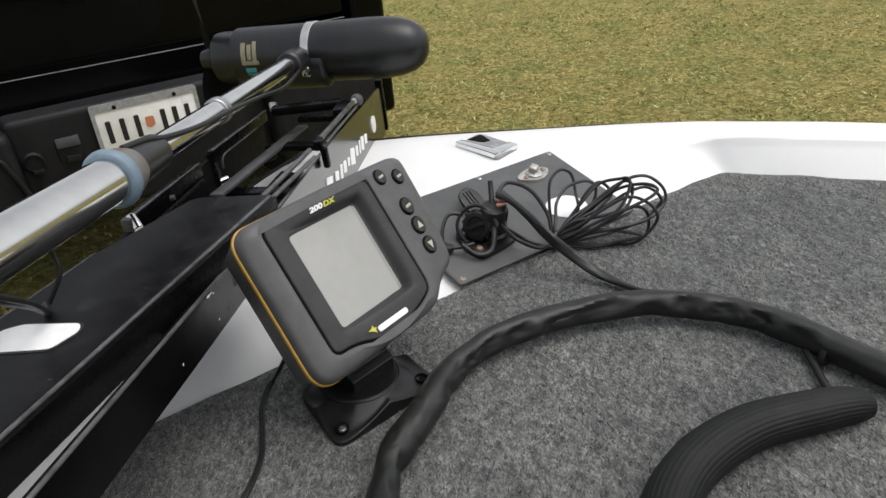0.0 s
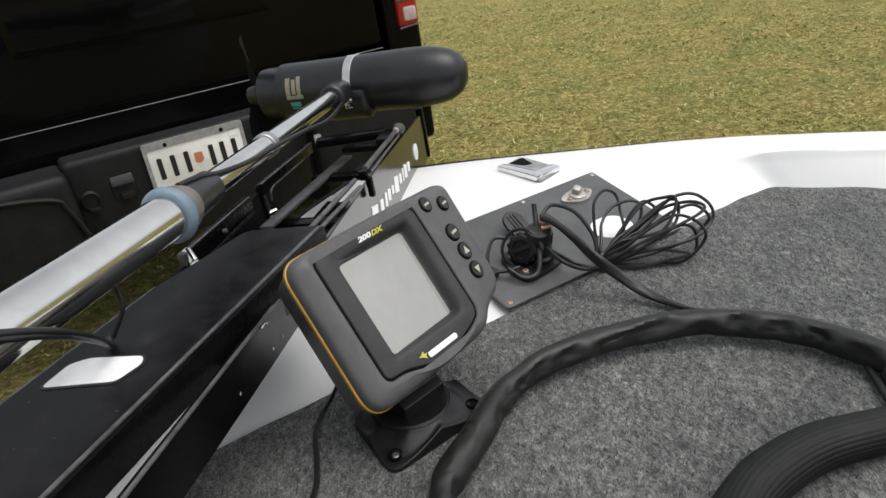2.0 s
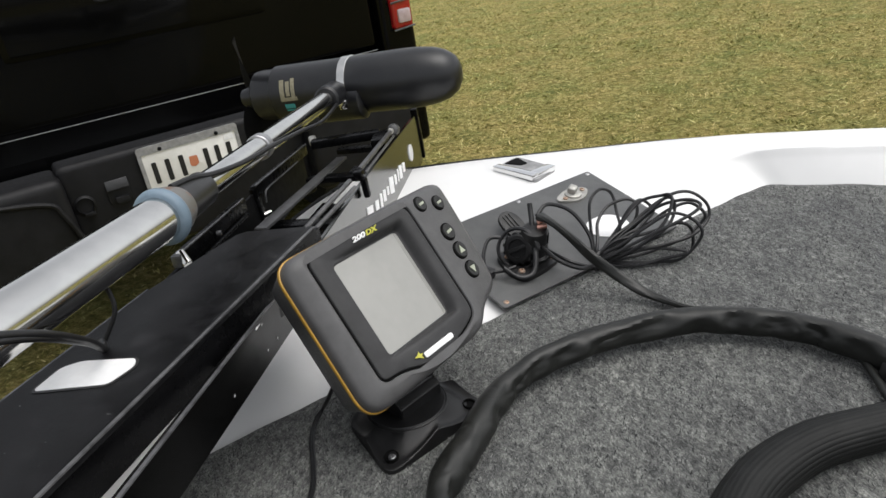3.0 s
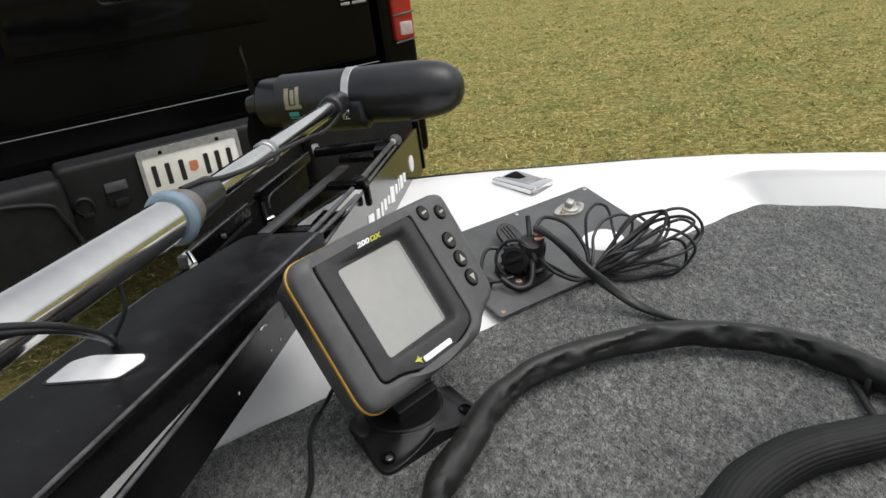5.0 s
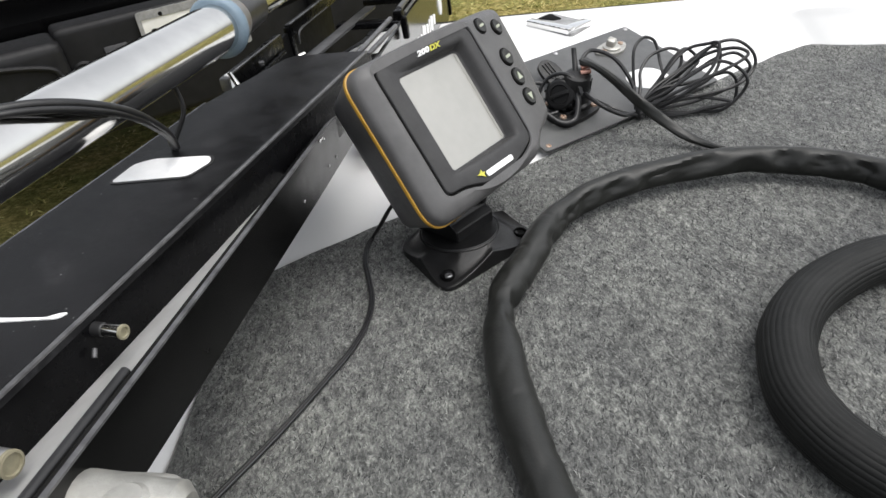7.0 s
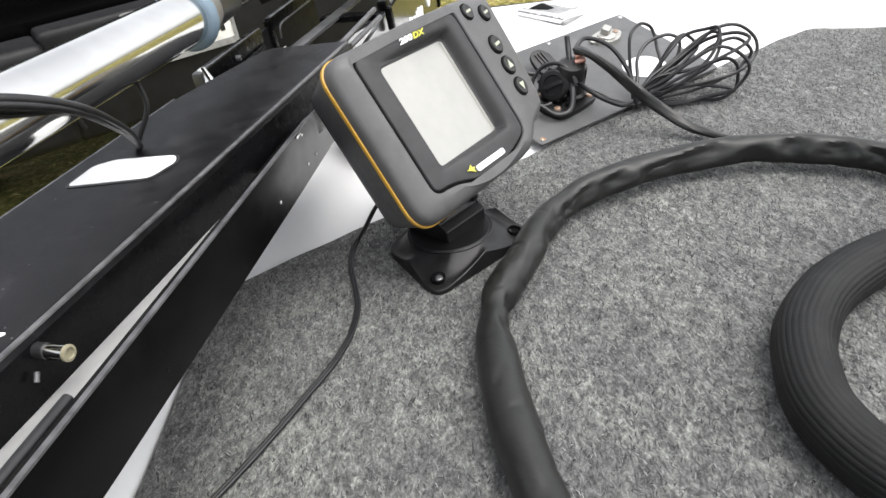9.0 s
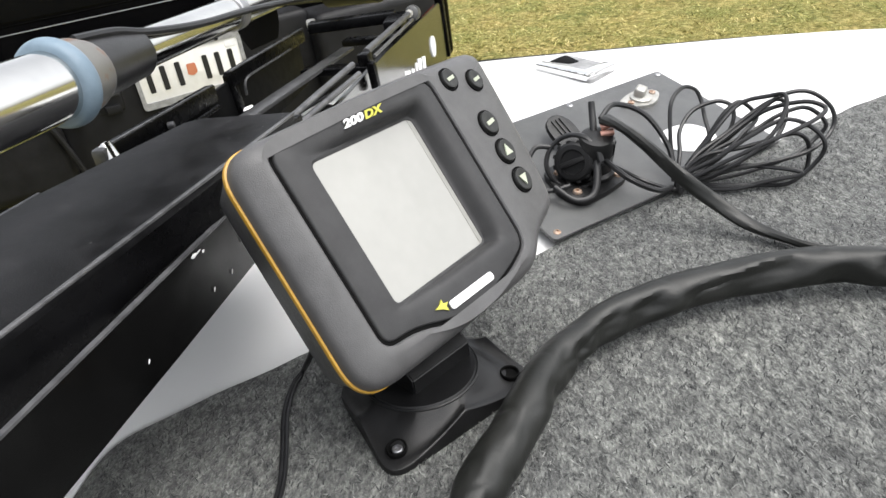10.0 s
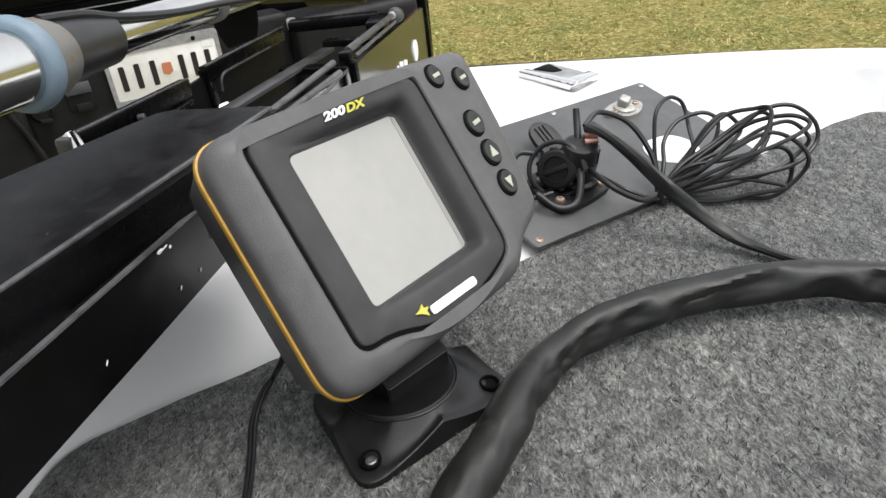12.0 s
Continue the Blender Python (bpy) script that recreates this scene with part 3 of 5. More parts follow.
# ---- the trolling motor ----
motor = thing("trolling_motor", "black bow-mount trolling motor with chrome shaft, stowed flat", "trolling motor", at=(-0.18, 0.75, 0.03))
TO_MOTOR = Matrix.Translation((0.18, -0.75, -0.03))


def motor_part(name, bm, material, label="", parent=None):
    bm.transform(TO_MOTOR)
    return part(name, bm, material, parent or motor, label)


BEDM = frame_of((-0.245, 0, 0), (0.22, 0.9755, 0), (-0.9755, 0.22, 0))     # x outwards along the tray, y to its far side
bed_outline = [(-0.40, 0.0), (0.558, 0.0), (0.5465, 0.0715), (0.44, 0.0925), (0.24, 0.0985), (-0.40, 0.1015)]
tray = motor_part("tray", slab(rounded(bed_outline, 0.006, 3), 0.150, 0.156, 0.0015, BEDM), BED, "flat scuffed black mounting tray")
motor_part("side_wall", block(0.965, 0.004, 0.040, BEDM @ pose(0.081, 0.002, 0.132), 0.001), BLACK, "", tray)
motor_part("side_wall", block(0.83, 0.004, 0.045, BEDM @ pose(0.015, 0.0975, 0.129), 0.001), BLACK, "", tray)
motor_part("end_wall", block(0.004, 0.044, 0.05, BEDM @ pose(0.555, 0.023, 0.125), 0.001), BLACK, "", tray)
# pale edge strips: worn paint and the edge's highlight in one colour
motor_part("worn_lit_edge", block(0.955, 0.0027, 0.0016, BEDM @ pose(0.078, 0.0010, 0.1555), 0.0006), WORN, "", tray)
motor_part("worn_lit_edge", join(bar(BEDM @ Vector((-0.40, 0.1012, 0.1556)), BEDM @ Vector((0.24, 0.0992, 0.1556)), 0.0018, 0.0014, 0.0005), bar(BEDM @ Vector((0.24, 0.0992, 0.1556)), BEDM @ Vector((0.44, 0.0942, 0.1556)), 0.0018, 0.0014, 0.0005)), WORN, "", tray)
ARROW = [(-0.257, 0.3185), (-0.206, 0.3185), (-0.1965, 0.337), (-0.200, 0.346), (-0.240, 0.349), (-0.252, 0.343)]
lab = motor_part("arrow_label", slab(rounded([Vector(p) for p in ARROW], 0.004, 3), 0.156, 0.1568), WHITE, "white arrow-shaped label with a dark rim", tray)
motor_part("label_rim", slab(inset(rounded([Vector(p) for p in ARROW], 0.004, 3), -0.0022), 0.1558, 0.15645), INK, "", lab)
motor_part("scrape", slab(rounded([(0.1815, 0.0125), (0.1865, 0.0095), (0.1855, 0.0140), (0.1815, 0.0190), (0.1785, 0.0400), (0.1740, 0.0850), (0.1715, 0.0850), (0.1755, 0.0400)], 0.002, 3), 0.156, 0.1566, 0, BEDM), WHITE, "white paint scrape", tray)
# a pin through the tray's wall
pin = motor_part("pin", rod(BEDM @ Vector((0.187, 0.006, 0.147)), BEDM @ Vector((0.187, -0.006, 0.147)), 0.0036), TAPE, "dark pin through the tray wall", tray)
motor_part("pin_sleeve", rod(BEDM @ Vector((0.187, -0.006, 0.147)), BEDM @ Vector((0.187, -0.0160, 0.147)), 0.0035), STEEL, "bright pin sleeve", pin)
motor_part("pin_end", turned([(0.0020, 0.0), (0.0037, 0.0002), (0.0037, 0.0014), (0.0026, 0.0017), (0.0022, 0.0006), (0.0001, 0.0005)], Matrix.Translation(BEDM @ Vector((0.187, -0.0155, 0.147))) @ (BEDM.to_3x3() @ Vector((0, -1, 0))).to_track_quat("Z", "Y").to_matrix().to_4x4(), 18), GOLD, "brass pin end", pin)
motor_part("lever_end", turned([(0.004, 0.0), (0.0056, 0.002), (0.0056, 0.018), (0.0050, 0.0192), (0.004, 0.018), (0.0001, 0.0175)], frame_of(BEDM @ Vector((0.114, 0.001, 0.143)), (0.22, 0.9755, 0), (0, 0, 1)), 20), ALU, "dull metal lever end", tray)
motor_part("lever_rim", turned([(0.0046, 0.0176), (0.0058, 0.0180), (0.0058, 0.0196), (0.0046, 0.0199), (0.0042, 0.0188)], frame_of(BEDM @ Vector((0.114, 0.001, 0.143)), (0.22, 0.9755, 0), (0, 0, 1)), 20), GOLD, "dull brassy rim", tray)
motor_part("pin_clip", rod(BEDM @ Vector((0.180, -0.003, 0.1415)), BEDM @ Vector((0.1768, -0.004, 0.1385)), 0.0012), WORN, "short bright clip", tray)

# the fixed base: a rail that slopes down to the bow, and a side plate beyond it
RA, RB = Vector((-0.146, 0.409, 0)), Vector((-0.087, 1.10, 0))
RDIR = (RB - RA).normalized()
RAILM = frame_of((RA.x, RA.y, 0), RDIR, (-RDIR.y, RDIR.x, 0))


def plate_along(points, y0, y1, bevel=0.0012):
    """A plate standing along the rail, from (distance, height) pairs, between two offsets across it."""
    bm = loft([[(u, y0, z) for u, z in points], [(u, y1, z) for u, z in points]])
    rim = [e for e in bm.edges if abs(e.verts[0].co.y - e.verts[1].co.y) < 1e-7]
    bmesh.ops.bevel(bm, geom=rim, offset=bevel, segments=2, affect='EDGES')
    bm.transform(RAILM)
    return bm


rail = motor_part("rail", plate_along([(-0.72, 0.132), (-0.72, 0.170), (-0.26, 0.146), (0.06, 0.131), (0.155, 0.126), (0.158, 0.122), (0.150, 0.096), (0.140, 0.090), (0.07, 0.093), (-0.03, 0.0965), (-0.26, 0.107)], 0.0, 0.005), GLOSS, "long glossy black side rail, chipped at its edge")
flange = []
for u in (-0.327, -0.12, -0.04):
    z, v = 0.1475 - 0.0488 * (u + 0.327), 0.0124 - 0.1371 * (u + 0.02)     # the flange slopes down from the rail to the tray's wall
    flange.append([RAILM @ Vector(p) for p in ((u, 0.0062, z - 0.0045), (u, 0.0080, z - 0.0050), (u, v, 0.1240), (u, v, 0.1215), (u, 0.0062, z - 0.0075))])
motor_part("rail_flange", loft(flange), FLANGE, "pale metal flange", rail)
motor_part("worn_lit_edge", plate_along([(-0.72, 0.1692), (-0.72, 0.1704), (-0.26, 0.1464), (0.06, 0.1314), (0.155, 0.1264), (0.155, 0.1252), (0.06, 0.1302), (-0.26, 0.1452)], -0.0003, 0.0024, 0.0002), WORN, "", rail)
motor_part("seal_strip", swept([RAILM @ Vector((u, 0.0090, 0.1445 - 0.047 * (u + 0.26))) for u in (-0.70, -0.5, -0.36, -0.256)], 0.0026, 14), WIRE, "black rubber strip", rail)
chips = random.Random(8)
for n in range(6):
    cu = chips.uniform(0.0, 0.022)
    motor_part("paint_chip", turned([(0.0001, 0.0), (chips.uniform(0.0007, 0.0015), 0.0003), (0.0001, 0.0006)], RAILM @ pose(cu, -0.0004, 0.1315 - 0.047 * cu - chips.uniform(0.0, 0.004), 90, 0, 0) @ Matrix.Diagonal((chips.uniform(0.8, 2.2), chips.uniform(0.5, 1.0), 1, 1)), 7), WHITE, "", rail)
for cu, cz in ((0.032, 0.104), (0.012, 0.106), (-0.05, 0.11)):
    motor_part("paint_chip", turned([(0.0001, 0.0), (0.0007, 0.0003), (0.0001, 0.0006)], RAILM @ pose(cu, -0.0004, cz, 90, 0, 0) @ pose(0, 0, 0, 0, 0, 50) @ Matrix.Diagonal((2.0, 0.7, 1, 1)), 7), WHITE, "", rail)
side = motor_part("side_plate", plate_along([(0.17, 0.124), (0.40, 0.120), (0.69, 0.107), (0.70, 0.100), (0.70, 0.026), (0.64, 0.022), (0.30, 0.024), (0.19, 0.030), (0.17, 0.05)], 0.001, 0.006), SIDE, "glossy dark side plate with a worn white logo")
for i, (u, w, h) in enumerate(((0.345, 0.030, 0.034), (0.38, 0.018, 0.022), (0.403, 0.012, 0.026), (0.422, 0.016, 0.022), (0.443, 0.012, 0.016), (0.467, 0.026, 0.032), (0.493, 0.014, 0.020), (0.512, 0.006, 0.026), (0.530, 0.018, 0.028), (0.553, 0.016, 0.020))):
    motor_part("logo_bar", block(w * 0.85, 0.0016, h * 0.7, RAILM @ pose(u, 0.0006, 0.076 - 0.05 * (u - 0.345), 0, 14, 0), 0.0005), WHITE, "", side)
motor_part("logo_dot", turned([(0.013, 0), (0.013, 0.0015)], RAILM @ pose(0.615, 0.0009, 0.068, 90, 0, 0), 20), WHITE, "", side)
motor_part("end_post", block(0.012, 0.012, 0.088, RAILM @ pose(0.708, 0.004, 0.072, 0, -5, 0), 0.003), BLACK, "black end post", side)
motor_part("floor_plate", plate_along([(0.24, 0.048), (0.24, 0.052), (0.68, 0.035), (0.68, 0.031)], 0.006, 0.118, 0.0005), BLACK, "black base floor")
motor_part("side_plate", bar((-0.2655, 0.50, 0.098), (-0.2475, 0.955, 0.087), 0.004, 0.064, 0.001), MATTE, "black far side plate")
motor_part("inner_rail", bar((-0.229, 0.68, 0.104), (-0.190, 0.965, 0.091), 0.016, 0.004, 0.001), RAILGREY, "worn grey inner rail")
for u, z in ((0.30, 0.088), (0.45, 0.092), (0.60, 0.085)):
    motor_part("cross_bar", bar(RAILM @ Vector((u, 0.004, z)), RAILM @ Vector((u + 0.01, 0.115, z)), 0.02, 0.008), BLACK)
# unseen sheet added under the tray to keep low light off the deck
motor_part("floor_light_block", plate_along([(-0.70, 0.112), (-0.70, 0.116), (0.15, 0.094), (0.15, 0.090)], 0.006, 0.10, 0.0005), MATTE, "black sheet hidden under the tray, added to block side light")
# added wall, out of sight, that stops light coming in under the tray
motor_part("side_light_block", plate_along([(-0.66, 0.004), (-0.66, 0.112), (0.14, 0.090), (0.14, 0.020)], 0.120, 0.125), MATTE, "black wall hidden beyond the tray, added to block light")
motor_part("foot", block(0.03, 0.02, 0.03, RAILM @ pose(0.20, 0.030, 0.060), 0.004), BLACK, "black bracket under the rail")
# the two latch rods with their brackets
latch = motor_part("latch_rod", rod((-0.148, 0.585, 0.1262), (-0.1205, 0.717, 0.1275), 0.0026), RODS, "thin grey latch rod")
motor_part("upper_rod", rod((-0.155, 0.580, 0.1305), (-0.126, 0.722, 0.1345), 0.0028), RODS, "", latch)
# the second, thinner rod draws the dark shadow line beside the first
motor_part("latch_rod", join(rod((-0.119, 0.752, 0.137), (-0.106, 0.935, 0.128), 0.0033), rod((-0.1135, 0.757, 0.131), (-0.101, 0.930, 0.123), 0.0016)), RODS, "thin grey latch rod")
motor_part("knob", turned([(0.004, -0.010), (0.0075, -0.008), (0.0090, -0.002), (0.0090, 0.003), (0.0075, 0.008), (0.004, 0.010)], pose(-0.105, 0.966, 0.123, 75, 0, 0), 18), PANEL, "ribbed plastic knob")
motor_part("rod_collar", turned([(0.003, -0.003), (0.0044, -0.002), (0.0044, 0.002), (0.003, 0.003)], pose(-0.106, 0.942, 0.1275, 88, 0, -4), 16), ZINC)
motor_part("joint", join(block(0.011, 0.013, 0.012, pose(-0.119, 0.742, 0.133, 0, 0, -8), 0.003), block(0.008, 0.009, 0.026, pose(-0.113, 0.738, 0.119, 8, 0, -8), 0.003)), BLACK, "black rod joint")
motor_part("bolt", rod((-0.154, 0.566, 0.114), (-0.140, 0.560, 0.132), 0.006), STEEL, "bright bolt end")
rod_l = motor_part("latch_rod", join(bar((-0.252, 0.535, 0.1415), (-0.2545, 0.712, 0.1255), 0.010, 0.015), rod((-0.246, 0.540, 0.1290), (-0.2490, 0.705, 0.1150), 0.0022)), BLACK, "black latch arm")
# pale strip draws the gleam on the arm's worn top edge
motor_part("worn_lit_edge", bar((-0.2485, 0.537, 0.1492), (-0.2510, 0.710, 0.1332), 0.0022, 0.0016, 0.0005), WORN, "", rod_l)
motor_part("hinge", block(0.010, 0.011, 0.013, pose(-0.252, 0.531, 0.143, 0, 0, -2), 0.003), RODS, "worn grey hinge block", rod_l)
motor_part("bolt", rod((-0.244, 0.530, 0.138), (-0.252, 0.536, 0.149), 0.0050), STEEL, "bright bolt end", rod_l)
motor_part("lug", rod((-0.2470, 0.610, 0.1335), (-0.2420, 0.611, 0.1335), 0.0028), WORN, "", rod_l)
arm = motor_part("latch_arm", bar((-0.253, 0.750, 0.1255), (-0.238, 0.948, 0.1165), 0.008, 0.015), BLACK, "black latch arm")
motor_part("worn_lit_edge", bar((-0.2495, 0.752, 0.1332), (-0.2345, 0.946, 0.1242), 0.0022, 0.0016, 0.0005), WORN, "", arm)
motor_part("return_wire", swept(glide([(-0.2480, 0.770, 0.104), (-0.2475, 0.772, 0.114), (-0.2465, 0.782, 0.1185), (-0.2440, 0.820, 0.1170), (-0.2380, 0.900, 0.1130)], 6), 0.0013, 8), WORN, "thin bent wire under the arm", arm)
motor_part("arm_end", block(0.012, 0.018, 0.012, pose(-0.227, 0.962, 0.123, 10, 0, 20), 0.004, 3), ZINC, "pale worn arm end", arm)
motor_part("hook", block(0.007, 0.013, 0.044, pose(-0.254, 0.757, 0.109, 6, 0, -4), 0.002), BLACK, "", arm)
motor_part("hook_edge", bar((-0.2500, 0.752, 0.128), (-0.2525, 0.760, 0.098), 0.0016, 0.0018, 0.0005), WORN, "", arm)
motor_part("bolt", rod((-0.257, 0.757, 0.090), (-0.245, 0.769, 0.091), 0.0045), STEEL, "bright bolt end", arm)
motor_part("rest", join(block(0.10, 0.02, 0.012, pose(-0.17, 0.93, 0.128, 0, 0, 6), 0.003), block(0.02, 0.05, 0.012, pose(-0.118, 0.915, 0.126), 0.003)), BLACK, "black motor rest")

# the shaft: a wide chrome tube, a pale blue collar, and the thinner shaft that carries the motor
RING = Vector((-0.222, 0.475, 0.206))
TUBE_D, SHAFT_D = Vector((0.10, 1, -0.05)), Vector((0.035, 1, -0.062))
SD = SHAFT_D.normalized()


def on_shaft(y):
    return RING + (SHAFT_D if y > RING.y else TUBE_D) * (y - RING.y)


motor_part("outer_tube", rod(on_shaft(-0.55), on_shaft(0.474), 0.0187, 40, 0.001), STEEL, "wide polished stainless tube")
motor_part("collar", turned([(0.0186, 0.000)] + [(0.0196 + 0.0046 * math.sin(math.pi * i / 10), 0.0062 - 0.0062 * math.cos(math.pi * i / 10)) for i in range(1, 10)] + [(0.0186, 0.0124)], Matrix.Translation(on_shaft(0.469)) @ TUBE_D.to_track_quat("Z", "Y").to_matrix().to_4x4(), 44), BLUE, "pale blue nylon collar")
motor_part("bushing", turned([(0.0185, 0), (0.0205, 0.002), (0.0205, 0.012), (0.018, 0.021), (0.012, 0.024)], Matrix.Translation(on_shaft(0.480)) @ SD.to_track_quat("Z", "Y").to_matrix().to_4x4(), 32), TAN, "aged tan bushing")
motor_part("sleeve", turned([(0.0135, 0.0), (0.0165, 0.003), (0.0172, 0.012), (0.0168, 0.030), (0.0160, 0.044), (0.0158, 0.056), (0.0130, 0.057)], Matrix.Translation(on_shaft(0.495)) @ SD.to_track_quat("Z", "Y").to_matrix().to_4x4(), 30), TAPE, "dark shaft sleeve")
motor_part("inner_shaft", rod(on_shaft(0.50), on_shaft(1.04), 0.0125, 32, 0.001), STEEL, "thin polished stainless shaft")
# a band of grey tape, drawn in the aluminium material
motor_part("shaft_tape", turned([(0.0135, 0), (0.0145, 0.001), (0.0145, 0.013), (0.0135, 0.014)], Matrix.Translation(on_shaft(0.70)) @ SD.to_track_quat("Z", "Y").to_matrix().to_4x4(), 28), ALU, "grey band of tape on the shaft")
motor_part("shaft_cable", swept(glide([on_shaft(0.498) + Vector((0.002, 0, 0.0185)), on_shaft(0.53) + Vector((0.006, 0, 0.0165)), on_shaft(0.56) + Vector((0.0105, 0, 0.0105)), on_shaft(0.62) + Vector((0.0145, 0, 0.0045)), on_shaft(0.70) + Vector((0.0165, 0, 0.001)), on_shaft(0.80) + Vector((0.017, 0, -0.006)), on_shaft(0.90) + Vector((0.018, 0, -0.014)), on_shaft(1.02) + Vector((0.014, 0, -0.008))], 8), 0.0026, 8), WIRE, "black cable along the shaft")

# the motor pod, its steel clamp and the propeller
POD = frame_of((-0.178, 1.10, 0.170), (0.976, -0.205, 0.02), (0.205, 0.976, 0)) @ pose(0, 0, 0, 0, 90, 0)    # z runs to the nose
pod = motor_part("motor_pod", turned([(0.012, -0.175), (0.034, -0.175), (0.040, -0.170), (0.0415, -0.160), (0.0415, -0.136), (0.0425, -0.134), (0.0455, -0.132), (0.0455, 0.0), (0.0462, 0.02), (0.0470, 0.09), (0.0462, 0.118), (0.043, 0.142), (0.037, 0.160), (0.028, 0.173), (0.016, 0.180), (0.004, 0.182)], POD.copy(), 48), MOTOR, "black torpedo-shaped motor pod")
motor_part("clamp_band", turned([(0.046, -0.010), (0.0475, -0.009), (0.0475, 0.003), (0.046, 0.004)], POD.copy(), 48), STEEL, "steel hose clamp", pod)
motor_part("clamp_screw", join(block(0.013, 0.02, 0.016, Matrix.Translation(POD @ Vector((0.018, -0.0475, -0.003))), 0.003), rod(POD @ Vector((0.022, -0.048, -0.003)), POD @ Vector((0.036, -0.037, -0.003)), 0.004)), STEEL, "", pod)
motor_part("neck", join(rod(on_shaft(1.0), on_shaft(1.075), 0.019, 20, 0.003), turned([(0.024, -0.05), (0.03, -0.045), (0.03, 0.028), (0.024, 0.032)], POD @ pose(0.02, -0.024, -0.006), 20)), MOTOR, "", pod)


def band(z0, z1, a0, a1, r):
    """A thin printed patch that follows the pod's roundness."""
    n = 8
    rings = []
    for z in (z0, z1):
        rings.append([POD @ Vector((r * math.cos(radians(a0 + (a1 - a0) * i / n)), r * math.sin(radians(a0 + (a1 - a0) * i / n)), z)) for i in range(n + 1)])
    return loft(rings, False, False, closed=False)


for z0, z1, a0, a1, mat in ((-0.112, -0.104, 232, 268, GOLD), (-0.101, -0.094, 236, 266, GOLD), (-0.092, -0.085, 230, 268, GOLD), (-0.112, -0.082, 268, 276, GOLD), (-0.108, -0.090, 282, 292, TEAL), (-0.108, -0.084, 294, 298, TEAL)):
    motor_part("pod_label", band(z0, z1, a0, a1, 0.0458), mat, "", pod)
prop = motor_part("propeller_hub", turned([(0.006, -0.21), (0.014, -0.205), (0.018, -0.19), (0.018, -0.176)], POD.copy(), 20), MOTOR, "black propeller hub", pod)
for a in (5, 185):
    ring_a, ring_b = [], []
    for i in range(9):
        f = i / 8
        r = 0.014 + 0.085 * f
        w = 0.016 + 0.024 * math.sin(math.pi * min(1, f * 0.72 + 0.12))
        tw = radians(60 - 26 * f)
        ca, sa = math.cos(radians(a)), math.sin(radians(a))
        rx, ry = r * ca, r * sa
        tx, ty = -sa, ca
        ring_a.append(POD @ Vector((rx - tx * w * math.cos(tw), ry - ty * w * math.cos(tw), -0.19 - w * math.sin(tw) * 0.7)))
        ring_b.append(POD @ Vector((rx + tx * w * math.cos(tw), ry + ty * w * math.cos(tw), -0.19 + w * math.sin(tw) * 0.7)))
    b2 = loft([ring_a, [(p + q) / 2 + POD.to_3x3() @ Vector((0, 0, 0.002)) for p, q in zip(ring_a, ring_b)], ring_b, [(p + q) / 2 - POD.to_3x3() @ Vector((0, 0, 0.002)) for p, q in zip(ring_a, ring_b)], ring_a], False, False, closed=False)
    motor_part("propeller_blade", b2, MATTE, "", prop)

# control cable that hangs over the tube onto the tray
control = thing("control_cable", "black control cable drooping over the chrome tube", "cable", at=(-0.234, 0.367, 0.157))
for off, rr in ((0.0, 0.0027), (0.009, 0.0019)):
    pts = glide([(-0.40 - off, 0.10, 0.205), (-0.33, 0.16 - off, 0.228), (-0.275, 0.205 - off, 0.2385), (-0.235, 0.245 - off, 0.236), (-0.213, 0.285 - off * 0.6, 0.216), (-0.214, 0.325 - off * 0.3, 0.186), (-0.224, 0.352, 0.163), (-0.234, 0.367, 0.1595)], 8)
    b = swept(pts, rr, 10)
    b.transform(Matrix.Translation((0.234, -0.367, -0.157)))
    part("strand", b, WIRE, control)
b = swept(glide([(-0.229, 0.386, 0.196), (-0.2235, 0.378, 0.178), (-0.232, 0.368, 0.160)], 6), 0.0017, 8)
b.transform(Matrix.Translation((0.234, -0.367, -0.157)))
part("tie", b, BUMPER, control, "grey cable tie")

# ---- the fish finder ----
finder = thing("fish_finder", "grey plastic fish finder on a swivel base, screen off", "fish finder", at=(-0.05, 0.45, 0))
TO_F = Matrix.Translation((0.05, -0.45, 0))
FACE = frame_of((-0.0450, 0.4513, 0.1301), (0.5376, 0.8417, -0.0504), (-0.4433, 0.3329, 0.8323))     # x and y across the screen, z out of it


def finder_part(name, bm, material, label="", m=None, parent=None):
    if m is not None:
        bm.transform(m)
    bm.transform(TO_F)
    return part(name, bm, material, parent or finder, label)


N = 300


def front(x):
    """Height of the housing's front over the screen: it is bowed from side to side and falls away past the screen's far edge."""
    return 0.012 - 1.2 * (x - 0.05) ** 2


def ring_at(outline, d, z):
    return [(p.x, p.y, z) for p in inset(outline, d)]


def bowed(outline, d, z, share=1.0, least=-1.0):
    """A ring that follows the bowed front, z below or above it; share fades the bow out towards the back."""
    return [(p.x, p.y, max(least, z + 0.012 + share * (front(p.x) - 0.012))) for p in inset(outline, d)]


BODY = even(rounded([(-0.0720, -0.0712), (-0.01, -0.0722), (0.058, -0.0712), (0.0765, -0.0560), (0.1060, -0.0480), (0.1125, 0.0), (0.1150, 0.0632), (0.02, 0.0634), (-0.0705, 0.0618)], [0.020, 0.03, 0.014, 0.014, 0.014, 0.03, 0.015, 0.03, 0.018], 7), N)
MOUTH = even(rounded([(-0.0545, -0.0545), (-0.036, -0.0550), (-0.014, -0.0640), (0.012, -0.0645), (0.040, -0.0580), (0.0545, -0.0520), (0.0540, 0.0545), (0.01, 0.0552), (-0.0543, 0.0555)], [0.008, 0.012, 0.014, 0.014, 0.02, 0.010, 0.009, 0.03, 0.010], 7), N)
